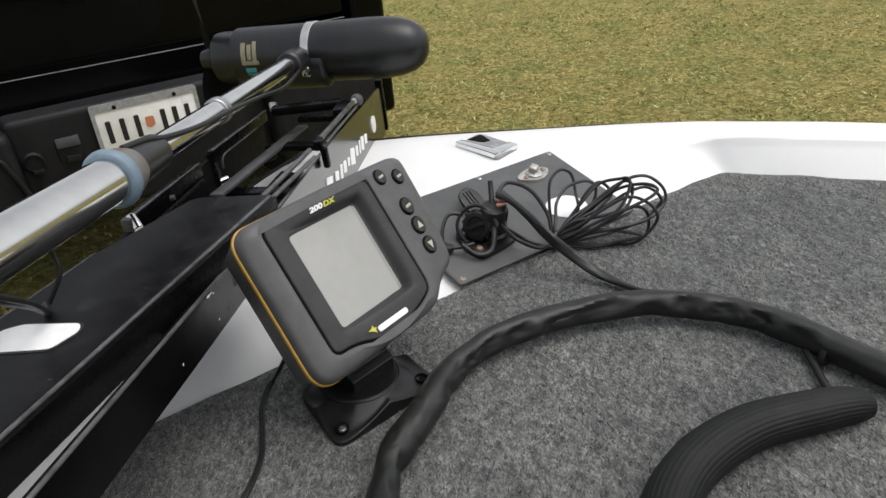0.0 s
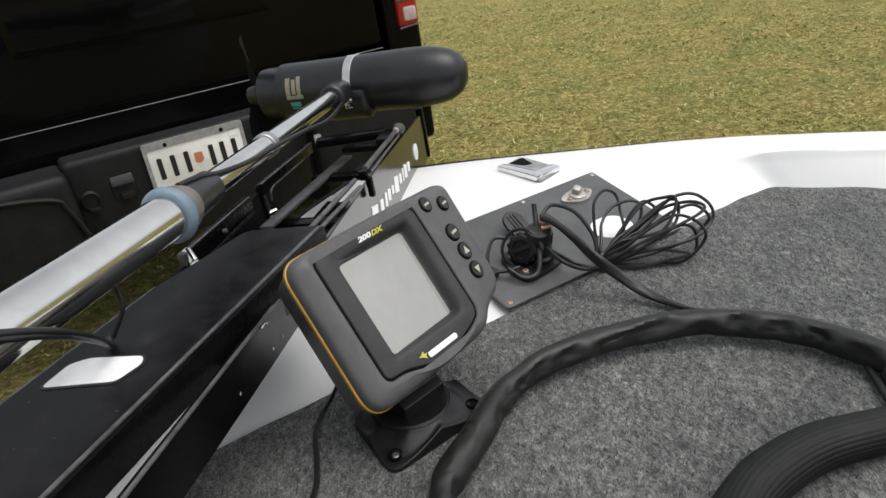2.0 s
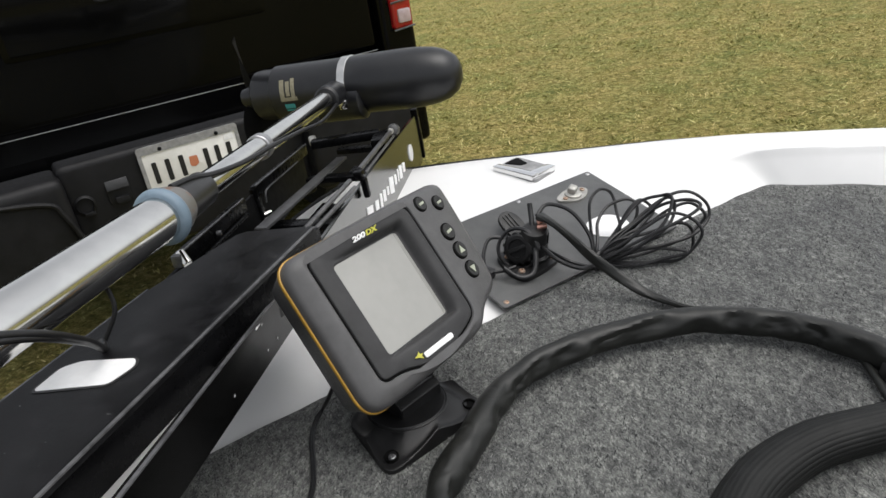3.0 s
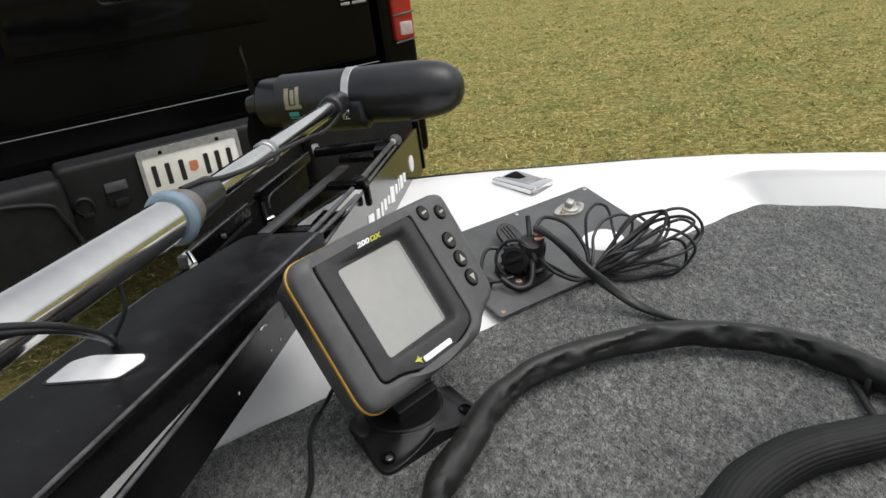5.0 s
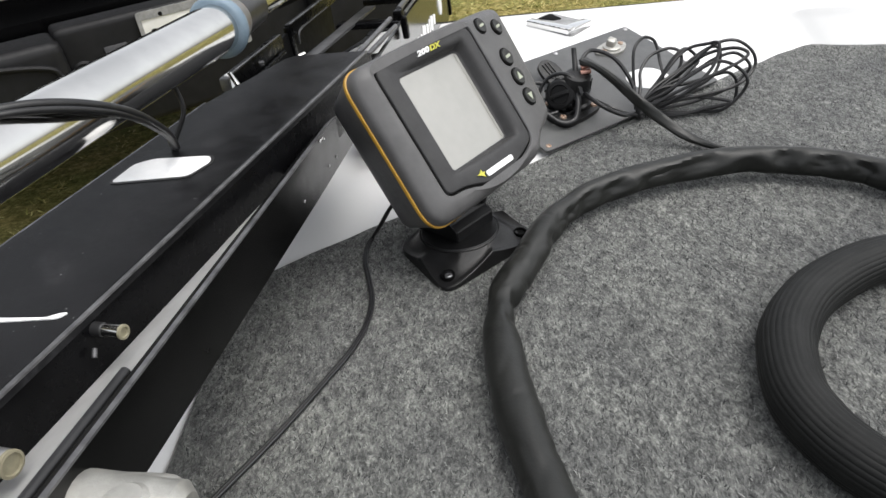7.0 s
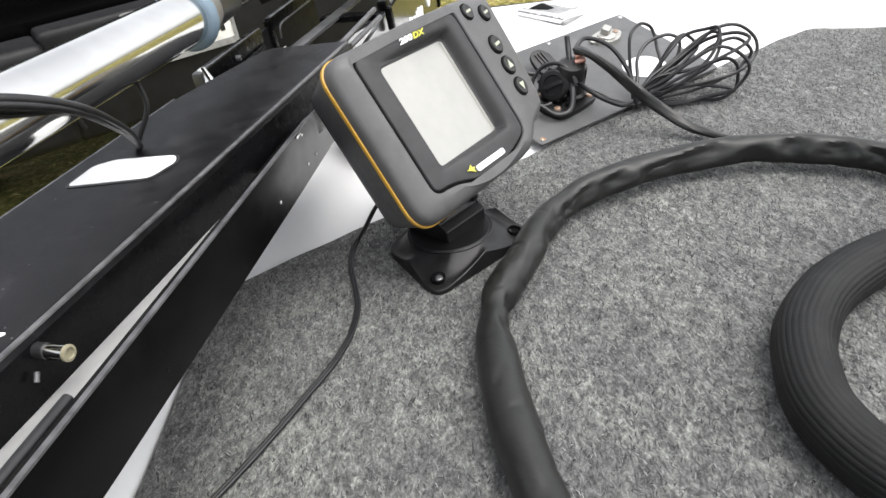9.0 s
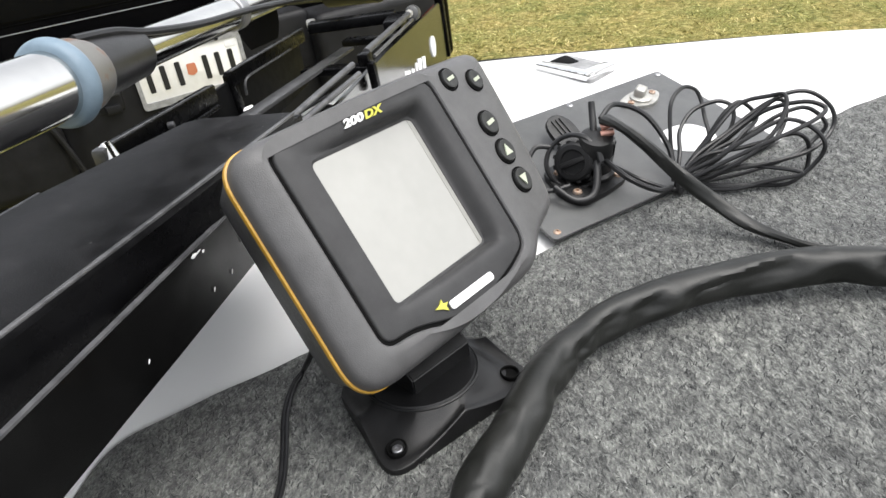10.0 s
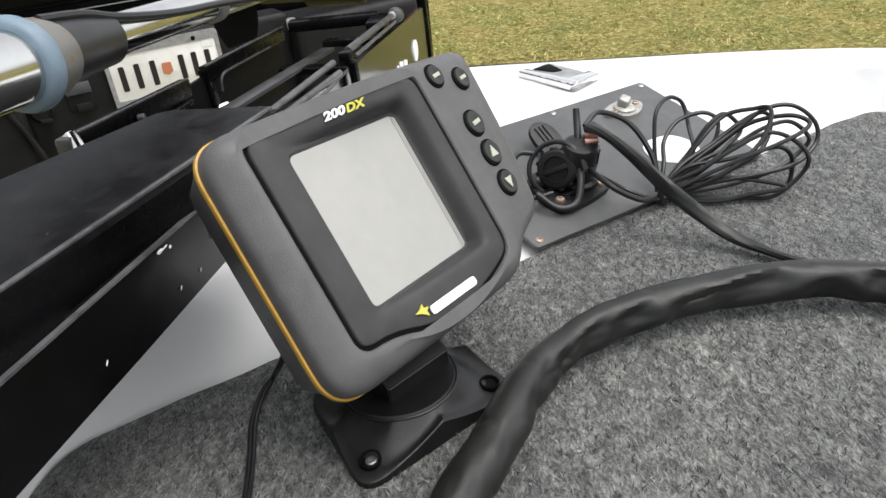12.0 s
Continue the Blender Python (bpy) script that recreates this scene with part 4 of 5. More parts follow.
LIP = even(rounded([(-0.0425, -0.0460), (-0.028, -0.0465), (-0.012, -0.0480), (0.012, -0.0480), (0.034, -0.0475), (0.0500, -0.0465), (0.0505, 0.0515), (0.01, 0.0522), (-0.0435, 0.0522)], [0.007, 0.01, 0.01, 0.01, 0.01, 0.010, 0.010, 0.03, 0.008], 7), N)
SCREEN = even(rounded([(-0.0369, -0.0396), (-0.026, -0.0396), (-0.012, -0.0396), (0.012, -0.0396), (0.030, -0.0396), (0.0369, -0.0396), (0.0369, 0.0396), (0.01, 0.0396), (-0.0369, 0.0396)], [0.0035, 0.004, 0.004, 0.004, 0.004, 0.004, 0.005, 0.01, 0.004], 7), N)


def polar(outline, count=300):
    """The outline walked in equal turns round the screen's centre, so that rings of different outlines face each other."""
    pts = even(outline, 4000)
    way = [math.atan2(p.y, p.x) % (2 * math.pi) for p in pts]
    first = min(range(len(pts)), key=lambda j: way[j])
    pts, way = pts[first:] + pts[:first], way[first:] + way[:first]
    out, j = [], 0
    for i in range(count):
        a = 2 * math.pi * i / count
        while j < len(pts) - 1 and way[j] < a:
            j += 1
        out.append(pts[j])
    return out


def start_same(outline, ref):
    """Turns the outline's first point to face the reference's first point."""
    a0 = math.atan2(ref[0].y, ref[0].x)
    i = min(range(len(outline)), key=lambda j: abs((math.atan2(outline[j].y, outline[j].x) - a0 + math.pi) % (2 * math.pi) - math.pi))
    return outline[i:] + outline[:i]


BODY, MOUTH, LIP, SCREEN = (polar(o, N) for o in (BODY, MOUTH, LIP, SCREEN))
case = finder_part("housing", loft([ring_at(BODY, 0.024, -0.062), ring_at(BODY, 0.015, -0.059), ring_at(BODY, 0.009, -0.050), ring_at(BODY, 0.0045, -0.034), ring_at(BODY, 0.0010, -0.0240),
                                    ring_at(BODY, 0.0003, -0.0212), ring_at(BODY, 0.0003, -0.0178), ring_at(BODY, 0.0, -0.0165), bowed(BODY, 0.0003, -0.0190, 0.30), bowed(BODY, 0.0012, -0.0120, 0.55), bowed(BODY, 0.0030, -0.0065, 0.80),
                                    bowed(BODY, 0.0055, -0.0030, 0.93), bowed(BODY, 0.0085, -0.0010), bowed(BODY, 0.0112, -0.0002), bowed(MOUTH, -0.0034, 0.0001), bowed(MOUTH, -0.0012, -0.0002), bowed(MOUTH, -0.0005, -0.0010), bowed(MOUTH, -0.0003, -0.0045)], True, False), CASE, "grey rounded plastic housing", FACE)
finder_part("trim_stripe", loft([ring_at(BODY, 0.0006, -0.0208), ring_at(BODY, -0.0008, -0.0203), ring_at(BODY, -0.0010, -0.0191), ring_at(BODY, -0.0008, -0.0179), ring_at(BODY, 0.0006, -0.0174)], False, False), YELLOW, "yellow stripe round the housing", FACE, case)
finder_part("groove", loft([bowed(MOUTH, -0.0007, -0.0022), bowed(MOUTH, 0.0026, -0.0022)], False, False), GROOVE, "", FACE, case)


def wall(q, h):
    """A ring of the screen's recess: q of the way in from the lip, h of the lip's height left."""
    return [(p.x + (c.x - p.x) * q, p.y + (c.y - p.y) * q, max(0.0011, h * (front(p.x) - 0.0007))) for p, c in zip(LIP, SCREEN)]


bez = finder_part("bezel", loft([bowed(MOUTH, 0.0017, -0.0045), bowed(MOUTH, 0.0017, -0.0014), bowed(MOUTH, 0.0020, -0.0008), bowed(MOUTH, 0.0026, -0.0005), *[wall(q, h) for q, h in ((0.0, 1.0), (0.22, 0.985), (0.40, 0.945), (0.54, 0.86), (0.65, 0.70), (0.74, 0.47), (0.82, 0.22), (0.89, 0.07))], ring_at(SCREEN, -0.0012, 0.0010), ring_at(SCREEN, -0.0002, 0.0007), ring_at(SCREEN, 0.001, -0.001)], False, False), BEZEL, "dark sloped screen bezel", FACE)
lcd = finder_part("screen", slab(SCREEN, -0.002, 0.0004, 0, FACE), LCD, "blank grey liquid-crystal screen")
finder_part("screen_margin", slab([(0.0338, -0.0390), (0.0366, -0.0380), (0.0366, 0.0380), (0.0338, 0.0390)], 0.0002, 0.0006, 0, FACE), LCD_EDGE, "", None, lcd)


def on_front(x, y, up=0.0):
    """A pose on the bowed front, level with it there."""
    return FACE @ pose(x, y, front(x) + up, 0, math.degrees(math.atan(2.4 * (x - 0.05))), 0)


text_mesh("200", 0.0068, TO_F @ on_front(-0.0062, 0.0490, 0.0000) @ pose(0, 0, 0, 10, 0, 0) @ Matrix.Diagonal((1.25, 0.82, 1, 1)), WHITE, bez, "model_mark", 0.0003, 0.2)
text_mesh("DX", 0.0068, TO_F @ on_front(0.0066, 0.0488, 0.0000) @ pose(0, 0, 0, 10, 0, 0) @ Matrix.Diagonal((1.15, 0.82, 1, 1)), LIME, bez, "model_mark", 0.0003, 0.25)
finder_part("logo_bar", slab(rounded([(-0.0165, -0.0023), (0.0165, -0.0023), (0.0165, 0.0023), (-0.0165, 0.0023)], 0.0018), -0.0004, 0.0007, 0.0003, on_front(0.0022, -0.0553)), WHITE, "white logo bar", None, bez)
finder_part("logo_mark", slab([(-0.005, 0.0008), (-0.0018, 0.0016), (0.0006, 0.0034), (0.0006, 0.0012), (0.0034, 0.0006), (0.0014, -0.0008), (0.0016, -0.0034), (-0.0012, -0.0010)], -0.0004, 0.0006, 0, on_front(-0.0176, -0.0532)), LIME, "", None, bez)
for x, y, mark in ((0.0688, 0.0482, "bar"), (0.0905, 0.0422, "bar"), (0.0803, 0.0160, "bar"), (0.0808, -0.0030, "up"), (0.0805, -0.0222, "down")):
    r = 0.0071 if y < 0.03 else 0.0060
    B = on_front(x, y)
    collar = finder_part("button_well", turned([(r + 0.0012, -0.001), (r + 0.0011, 0.0002), (r + 0.0005, 0.0004), (r + 0.0002, 0.0001), (0.0004, 0.0)], B, 28), GROOVE, "", None, case)
    but = finder_part("button", turned([(r, -0.0002), (r, 0.0009), (r * 0.93, 0.0016), (r * 0.78, 0.0017), (r * 0.5, 0.0013), (0.0004, 0.0011)], B, 28), RUBBER, "dark rubber button", None, case)
    if mark == "bar":
        finder_part("mark", block(r * 1.05, r * 0.34, 0.0004, B @ pose(0, 0, 0.0017, 0, 0, 8), 0.0001), GREEN_GREY, "", None, but)
    else:
        tri = [(-r * 0.5, -r * 0.38), (r * 0.5, -r * 0.38), (0, r * 0.55)] if mark == "up" else [(-r * 0.5, r * 0.38), (0, -r * 0.55), (r * 0.5, r * 0.38)]
        finder_part("mark", slab(tri, 0.0012, 0.0019, 0, B), GREEN_GREY, "", None, but)

# its swivel base, screwed to the carpet: low ears at the corners, arched sides between them
BASEM = frame_of((-0.0515, 0.4500, 0), (0.725, 0.688, 0), (-0.688, 0.725, 0))
FOOT = even(rounded([(-0.0545, -0.0405), (0.058, -0.0405), (0.047, 0.045), (-0.038, 0.045)], 0.015, 8), 112)
circle = [Vector((0.002 + 0.034 * math.cos(a), 0.004 + 0.034 * math.sin(a))) for a in [2 * math.pi * i / 112 for i in range(112)]]
circle = start_same(circle, FOOT)


def arch(p):
    """Height of the base's upper rim: low at the ears, high in the middle of each side."""
    c = min(1, abs(p.x) / 0.050) * min(1, abs(p.y) / 0.040)
    return 0.0040 + 0.0115 * (1 - c) ** 2


def blend(f, lift, shrink=1.0):
    out = []
    for p, q in zip(FOOT, circle):
        z = arch(p) * (1 - f ** 1.8) + 0.0180 * f ** 1.8
        out.append(((p.x * (1 - f) + q.x * f) * shrink, (p.y * (1 - f) + q.y * f) * shrink, z + lift))
    return out


foot = finder_part("base", loft([[(p.x, p.y, 0.0) for p in FOOT], blend(0, -0.0016), blend(0, -0.0005, 0.992), blend(0, 0.0, 0.975), blend(0.22, -0.0006), blend(0.45, -0.0010), blend(0.7, -0.0006), blend(1.0, 0.0)], True, True), BASE, "dark flared plastic base", BASEM)
finder_part("turntable", turned([(0.0352, 0.0165), (0.0356, 0.0178), (0.0348, 0.0184), (0.0340, 0.0180), (0.0332, 0.0190), (0.004, 0.0200)], BASEM @ pose(0.002, 0.004, 0), 48), BASE, "", None, foot)
YOKEM = frame_of((-0.0530, 0.4300, 0), (0.656, 0.755, 0), (-0.755, 0.656, 0))
step = [(0.0, 0.017), (0.0, 0.0295), (0.0012, 0.0308), (0.0065, 0.0325), (0.0085, 0.0345), (0.012, 0.046), (0.020, 0.062), (0.044, 0.072), (0.047, 0.070), (0.047, 0.017)]
bm = loft([[(u, v, z) for v, z in step] for u in (0.0, 0.046)])
bmesh.ops.bevel(bm, geom=bm.edges[:], offset=0.0008, segments=2, affect='EDGES')
yoke = finder_part("yoke", bm, BASE, "dark plastic yoke", YOKEM)
for u in (0.004, 0.042):
    finder_part("yoke_cheek", slab(rounded([(0.004, 0.034), (0.042, 0.050), (0.046, 0.088), (0.022, 0.094), (0.006, 0.060)], 0.006, 4), -0.0028, 0.0028, 0.0008, YOKEM @ pose(u, 0, 0) @ Matrix(((0, 0, 1, 0), (1, 0, 0, 0), (0, 1, 0, 0), (0, 0, 0, 1)))), BASE, "", None, yoke)
finder_part("tilt_knob", turned([(0.004, 0.0), (0.0095, 0.001), (0.0105, 0.003), (0.0105, 0.009), (0.009, 0.011), (0.0001, 0.0115)], YOKEM @ pose(-0.0015, 0.028, 0.070, 0, -90, 0), 20), BASE, "", None, yoke)
for x, y in ((-0.0406, -0.0276), (0.0442, -0.0282)):
    z = 0.0072
    well = finder_part("screw_well", turned([(0.0060, -0.004), (0.0060, 0.0008), (0.0055, 0.0014), (0.0049, 0.0009), (0.0047, -0.001), (0.0004, -0.001)], BASEM @ pose(x, y, z, 6, -4 if x < 0 else 4, 0), 22), GROOVE, "dark countersunk hole", None, foot)
    if x < 0:
        finder_part("screw", turned([(0.0031, -0.001), (0.0031, 0.0008), (0.0026, 0.0014), (0.0012, 0.0016), (0.0009, 0.0006), (0.0001, 0.0006)], BASEM @ pose(x - 0.0004, y - 0.0014, z), 14), ALU, "bright screw", None, well)

# its thin lead, which runs away over the carpet
lead = thing("sounder_cable", "thin black cable snaking over the carpet from the fish finder", "cable", at=(-0.12, 0.4, 0))
LEAD = glide([(-0.070, 0.440, 0.088), (-0.088, 0.436, 0.074), (-0.106, 0.441, 0.054), (-0.122, 0.457, 0.027), (-0.133, 0.468, 0.009), (-0.1385, 0.458, 0.0034), (-0.1370, 0.436, 0.0026), (-0.1295, 0.408, 0.0026), (-0.1235, 0.380, 0.0026), (-0.1240, 0.350, 0.0026), (-0.1315, 0.320, 0.0026), (-0.1450, 0.290, 0.0026), (-0.1580, 0.262, 0.0026), (-0.1740, 0.231, 0.0026), (-0.200, 0.185, 0.0026), (-0.245, 0.10, 0.0026), (-0.29, -0.03, 0.0026)], 10)
for off in (-0.0010, 0.0010):
    line = []
    for i, p in enumerate(LEAD):
        t = (LEAD[min(i + 1, len(LEAD) - 1)] - LEAD[max(i - 1, 0)]).normalized()
        line.append(p + Vector((t.y, -t.x, 0)) * off)
    b = swept(line, 0.0015, 10)
    b.transform(Matrix.Translation((0.12, -0.4, 0)))
    part("strand", b, WIRE, lead)

# ---- wrapped wiring loom ----
loom = thing("wiring_loom", "wiring loom wrapped in wrinkled black vinyl, looped on the carpet", "wiring loom", at=(0.15, 0.45, 0))


DENTS = [(0.218, 0.5, 0.14), (0.2475, 0.1, 0.30), (0.318, 0.3, 0.10), (0.352, 0.2, 0.16), (0.373, 0.4, 0.16), (0.393, 0.15, 0.30), (0.420, 0.25, 0.42), (0.451, 0.25, 0.46), (0.488, 0.0, 0.18), (0.503, 0.1, 0.24), (0.525, 0.2, 0.40), (0.545, 0.5, 0.46), (0.585, -0.1, 0.22), (0.620, 0.5, 0.46), (0.655, 0.35, 0.44), (0.694, 0.3, 0.46), (0.735, 0.2, 0.30)]


def loom_radius(f, a):
    """Slack vinyl: slow swelling, and deep folds that fall from a sharp upper edge down its inner side."""
    w = noise.noise(Vector((f * 26, math.cos(a) * 1.1, math.sin(a) * 1.1)))
    s = noise.noise(Vector((f * 13, 5.0, math.cos(a) * 0.6)))
    dent = 0.0
    for f0, a0, depth in DENTS:
        da = (a - a0 - 0.30 - 10 * (f - f0) + math.pi) % (2 * math.pi) - math.pi
        edge = 1 / (1 + math.exp(min(40, (da - 0.42) * 15)))
        long = (f - f0 + 0.004 * w) / (0.0088 + 0.006 * ((f0 * 97) % 1))
        dent += depth * math.exp(-long * long) * math.exp(-((da + 0.22) / 0.95) ** 2) * edge
    q = noise.noise(Vector((f * 58 + 0.5 * math.sin(a), math.cos(a) * 0.9 + 7.0, math.sin(a) * 0.9)))
    # sharp diagonal creases in the slack vinyl
    c = a + 9 * f
    k = abs(noise.noise(Vector((f * 34, math.cos(c) * 0.8 + 3.0, math.sin(c) * 0.8))))
    crease = max(0.0, 1 - k / 0.16) * max(0.0, min(1.0, 0.6 + 1.6 * noise.noise(Vector((f * 21, 9.0, math.sin(a))))))
    pinch = 1 - 0.22 * math.exp(-((f - 0.235) / 0.022) ** 2) - 0.10 * math.exp(-((f - 0.405) / 0.02) ** 2) + 0.10 * math.exp(-((f - 0.16) / 0.04) ** 2)
    return 0.0134 * pinch * (1 + 0.06 * w + 0.055 * s + 0.05 * q - 0.58 * math.tanh(2.5 * dent) - 0.06 * crease)


LOOM_LINE = glide([(0.055, 0.02, 0.0140), (0.028, 0.10, 0.0140), (0.002, 0.19, 0.0140), (-0.012, 0.25, 0.0140), (-0.0195, 0.32, 0.0132), (-0.0145, 0.365, 0.0135), (0.003, 0.402, 0.0145), (0.0245, 0.450, 0.0165), (0.056, 0.4855, 0.0190), (0.103, 0.5115, 0.0205), (0.152, 0.527, 0.0210), (0.206, 0.535, 0.0210), (0.256, 0.526, 0.0200), (0.298, 0.506, 0.0190), (0.332, 0.475, 0.0170), (0.374, 0.420, 0.0150), (0.417, 0.345, 0.0140), (0.47, 0.25, 0.0140), (0.53, 0.10, 0.0140), (0.57, -0.15, 0.0140)], 36)
b = swept(LOOM_LINE, loom_radius, 44, 0.97)
b.transform(Matrix.Translation((-0.15, -0.45, 0)))
part("sleeve", b, LOOM, loom)
b = swept(glide([(0.326, 0.500, 0.012), (0.331, 0.483, 0.010), (0.330, 0.468, 0.008), (0.328, 0.445, 0.007), (0.326, 0.420, 0.006), (0.330, 0.395, 0.005)], 8), lambda f, a: 0.0036 - 0.0006 * f, 10)
b.transform(Matrix.Translation((-0.15, -0.45, 0)))
part("tail", b, LOOM, loom, "thin branch that leaves the loom")
b = join(block(0.014, 0.006, 0.014, pose(0.339, 0.452, 0.010, 0, 20, 30), 0.002), block(0.006, 0.012, 0.006, pose(0.345, 0.445, 0.014, 0, 0, 30), 0.0015))
b.transform(Matrix.Translation((-0.15, -0.45, 0)))
part("connector", b, WIRE, loom)
BRANCH = glide([(0.085, 0.705, 0.070), (0.096, 0.690, 0.068), (0.113, 0.664, 0.060), (0.132, 0.640, 0.046), (0.156, 0.626, 0.027), (0.180, 0.612, 0.012), (0.200, 0.597, 0.007), (0.222, 0.578, 0.006), (0.250, 0.569, 0.006), (0.285, 0.550, 0.008)], 8)
b = swept(BRANCH, lambda f, a: (0.0054 - 0.0020 * f) * (1 + 0.30 * math.cos(2 * (a - 5.5 * f)) + 0.06 * noise.noise(Vector((f * 20, math.cos(a), 0)))), 14)
b.transform(Matrix.Translation((-0.15, -0.45, 0)))
part("branch", b, LOOM, loom, "thinner sleeved branch")

# ---- ribbed foot-pedal hose ----
hose = thing("ribbed_hose", "thick black lengthwise-ribbed hose curled on the carpet", "hose", at=(0.2, 0.28, 0))
HOSE_LINE = glide([(0.341, 0.3885, 0.013), (0.326, 0.3875, 0.0145), (0.297, 0.381, 0.0165), (0.248, 0.367, 0.0175), (0.208, 0.344, 0.0178), (0.181, 0.317, 0.0178), (0.163, 0.286, 0.0178), (0.154, 0.245, 0.0178), (0.158, 0.216, 0.0178), (0.169, 0.193, 0.0178), (0.188, 0.172, 0.0178), (0.218, 0.160, 0.0178), (0.253, 0.168, 0.0178), (0.283, 0.188, 0.0178), (0.313, 0.215, 0.018), (0.338, 0.239, 0.018), (0.361, 0.262, 0.018), (0.395, 0.286, 0.018), (0.45, 0.305, 0.018), (0.56, 0.30, 0.018)], 12)


def hose_radius(f, a):
    """Even lengthwise ribs; the sleeve narrows to its tip and sags a little along the way."""
    rib = abs(math.sin(a * 15)) ** 0.6
    end = 1 - 0.30 * math.exp(-f / 0.035) - 0.16 * math.exp(-(f / 0.13) ** 2)
    return (0.01775 + 0.00038 * rib + 0.0007 * noise.noise(Vector((f * 22, math.cos(a), 1)))) * end


b = swept(HOSE_LINE, hose_radius, 150, 0.97)
b.transform(Matrix.Translation((-0.2, -0.28, 0)))
part("sleeve", b, FOAM, hose)
M_END = frame_of(HOSE_LINE[0], HOSE_LINE[1] - HOSE_LINE[0], (0, 0, 1)) @ pose(0, 0, 0, 0, 90, 0)
b = turned([(0.0, -0.003), (0.006, -0.003), (0.0085, -0.001), (0.009, 0.004)], M_END, 24)
b.transform(Matrix.Translation((-0.2, -0.28, 0)))
part("end_plug", b, WIRE, hose)

# ---- socket panel on the deck cap ----
panel = thing("socket_panel", "dark grey panel screwed to the white deck, with a power socket", "panel", at=(0.10, 0.76, 0.0))
PM = frame_of((0.10, 0.76, 0.0200), (0.807, 0.59, 0), (-0.59, 0.807, 0.20))      # x along the carpet's edge, y outwards
TO_P = Matrix.Translation((-0.10, -0.76, 0))


def panel_part(name, bm, material, label="", parent=None):
    bm.transform(PM)
    bm.transform(TO_P)
    return part(name, bm, material, parent or panel, label)


sheet = panel_part("sheet", slab(rounded([(-0.137, -0.079), (0.134, -0.081), (0.146, 0.090), (-0.132, 0.090)], 0.004, 3), -0.001, 0.0022, 0.0008), PANEL, "dark grey panel sheet")
for x, y in ((0.139, 0.083), (0.015, 0.084), (-0.129, -0.072)):
    panel_part("screw", turned([(0.0033, 0.002), (0.0033, 0.0026), (0.0024, 0.0034), (0.0012, 0.0035), (0.001, 0.0028), (0.0001, 0.0028)], pose(x, y, 0), 14), ALU if y > 0 else BRASS, "", sheet)
# cast light-pole socket
fitting = panel_part("light_socket", slab(rounded([(0.054, 0.050), (0.062, 0.042), (0.076, 0.034), (0.090, 0.036), (0.104, 0.046), (0.108, 0.054), (0.100, 0.060), (0.086, 0.066), (0.072, 0.063), (0.058, 0.057)], 0.006), 0.002, 0.0055, 0.0015), ZINC, "dull cast light-pole socket")
panel_part("socket_post", join(turned([(0.0120, 0.004), (0.0112, 0.0075), (0.0080, 0.0090), (0.0001, 0.0092)], pose(0.081, 0.050, 0), 24), block(0.012, 0.011, 0.010, pose(0.080, 0.051, 0.013, 6, -8, 25), 0.003, 3)), ZINC, "", fitting)
for x, y in ((0.0655, 0.048), (0.099, 0.052)):
    panel_part("screw", turned([(0.0036, 0.005), (0.0034, 0.007), (0.0012, 0.0075), (0.001, 0.0065), (0.0001, 0.0065)], pose(x, y, 0), 12), BRASS, "", fitting)
panel_part("sticker", slab(rounded([(0.034, -0.036), (0.062, -0.058), (0.096, -0.042), (0.088, -0.008), (0.046, -0.006)], 0.018), 0.0022, 0.0028, 0), WHITE, "white oval sticker", sheet)
# the power receptacle: a screwed flange, an upright plug, a ribbed screw cap held by a strap, and a flap that leans back
socket = panel_part("receptacle", slab(rounded([(-0.031, -0.050), (-0.060, -0.057), (-0.092, -0.059), (-0.098, -0.036), (-0.090, -0.002), (-0.040, 0.004), (-0.029, -0.034)], 0.009), 0.002, 0.0075, 0.0018), BASE, "black receptacle flange with rusty screws")
PLUG = pose(-0.0535, -0.0270, 0.006, 4, -3, 0)
panel_part("plug", turned([(0.0195, 0.0), (0.0195, 0.007), (0.0165, 0.009), (0.0160, 0.020), (0.0168, 0.021), (0.0168, 0.0225), (0.0158, 0.0235), (0.0155, 0.036), (0.0140, 0.0395), (0.0090, 0.0405), (0.0001, 0.0405)], PLUG, 32), BASE, "upright black plug", socket)
for i in range(9):
    a = -1.0 + i * 0.33
    panel_part("rib", block(0.0020, 0.0024, 0.011, PLUG @ pose(0.0157 * math.cos(a), 0.0157 * math.sin(a), 0.030, 0, 0, math.degrees(a)), 0.0006), BASE, "", socket)
CAP = Matrix.Translation((-0.0740, -0.0250, 0.0240)) @ Vector((-0.80, -0.42, 0.43)).to_track_quat("Z", "Y").to_matrix().to_4x4()
screw_cap = panel_part("screw_cap", turned([(0.0150, -0.010), (0.0172, -0.008), (0.0172, 0.003), (0.0150, 0.0055), (0.0110, 0.0060), (0.0100, 0.0040), (0.0001, 0.0040)], CAP, 32), BASE, "ribbed black screw cap hanging by its strap", socket)
for i in range(12):
    a = i * math.pi / 6
    panel_part("rib", block(0.0030, 0.0040, 0.012, CAP @ pose(0.0173 * math.cos(a), 0.0173 * math.sin(a), -0.0025, 0, 0, math.degrees(a)), 0.0009), BASE, "", screw_cap)
panel_part("cap_rib", block(0.022, 0.0045, 0.004, CAP @ pose(0, 0, 0.0055, 0, 0, 35), 0.0012), BASE, "", screw_cap)
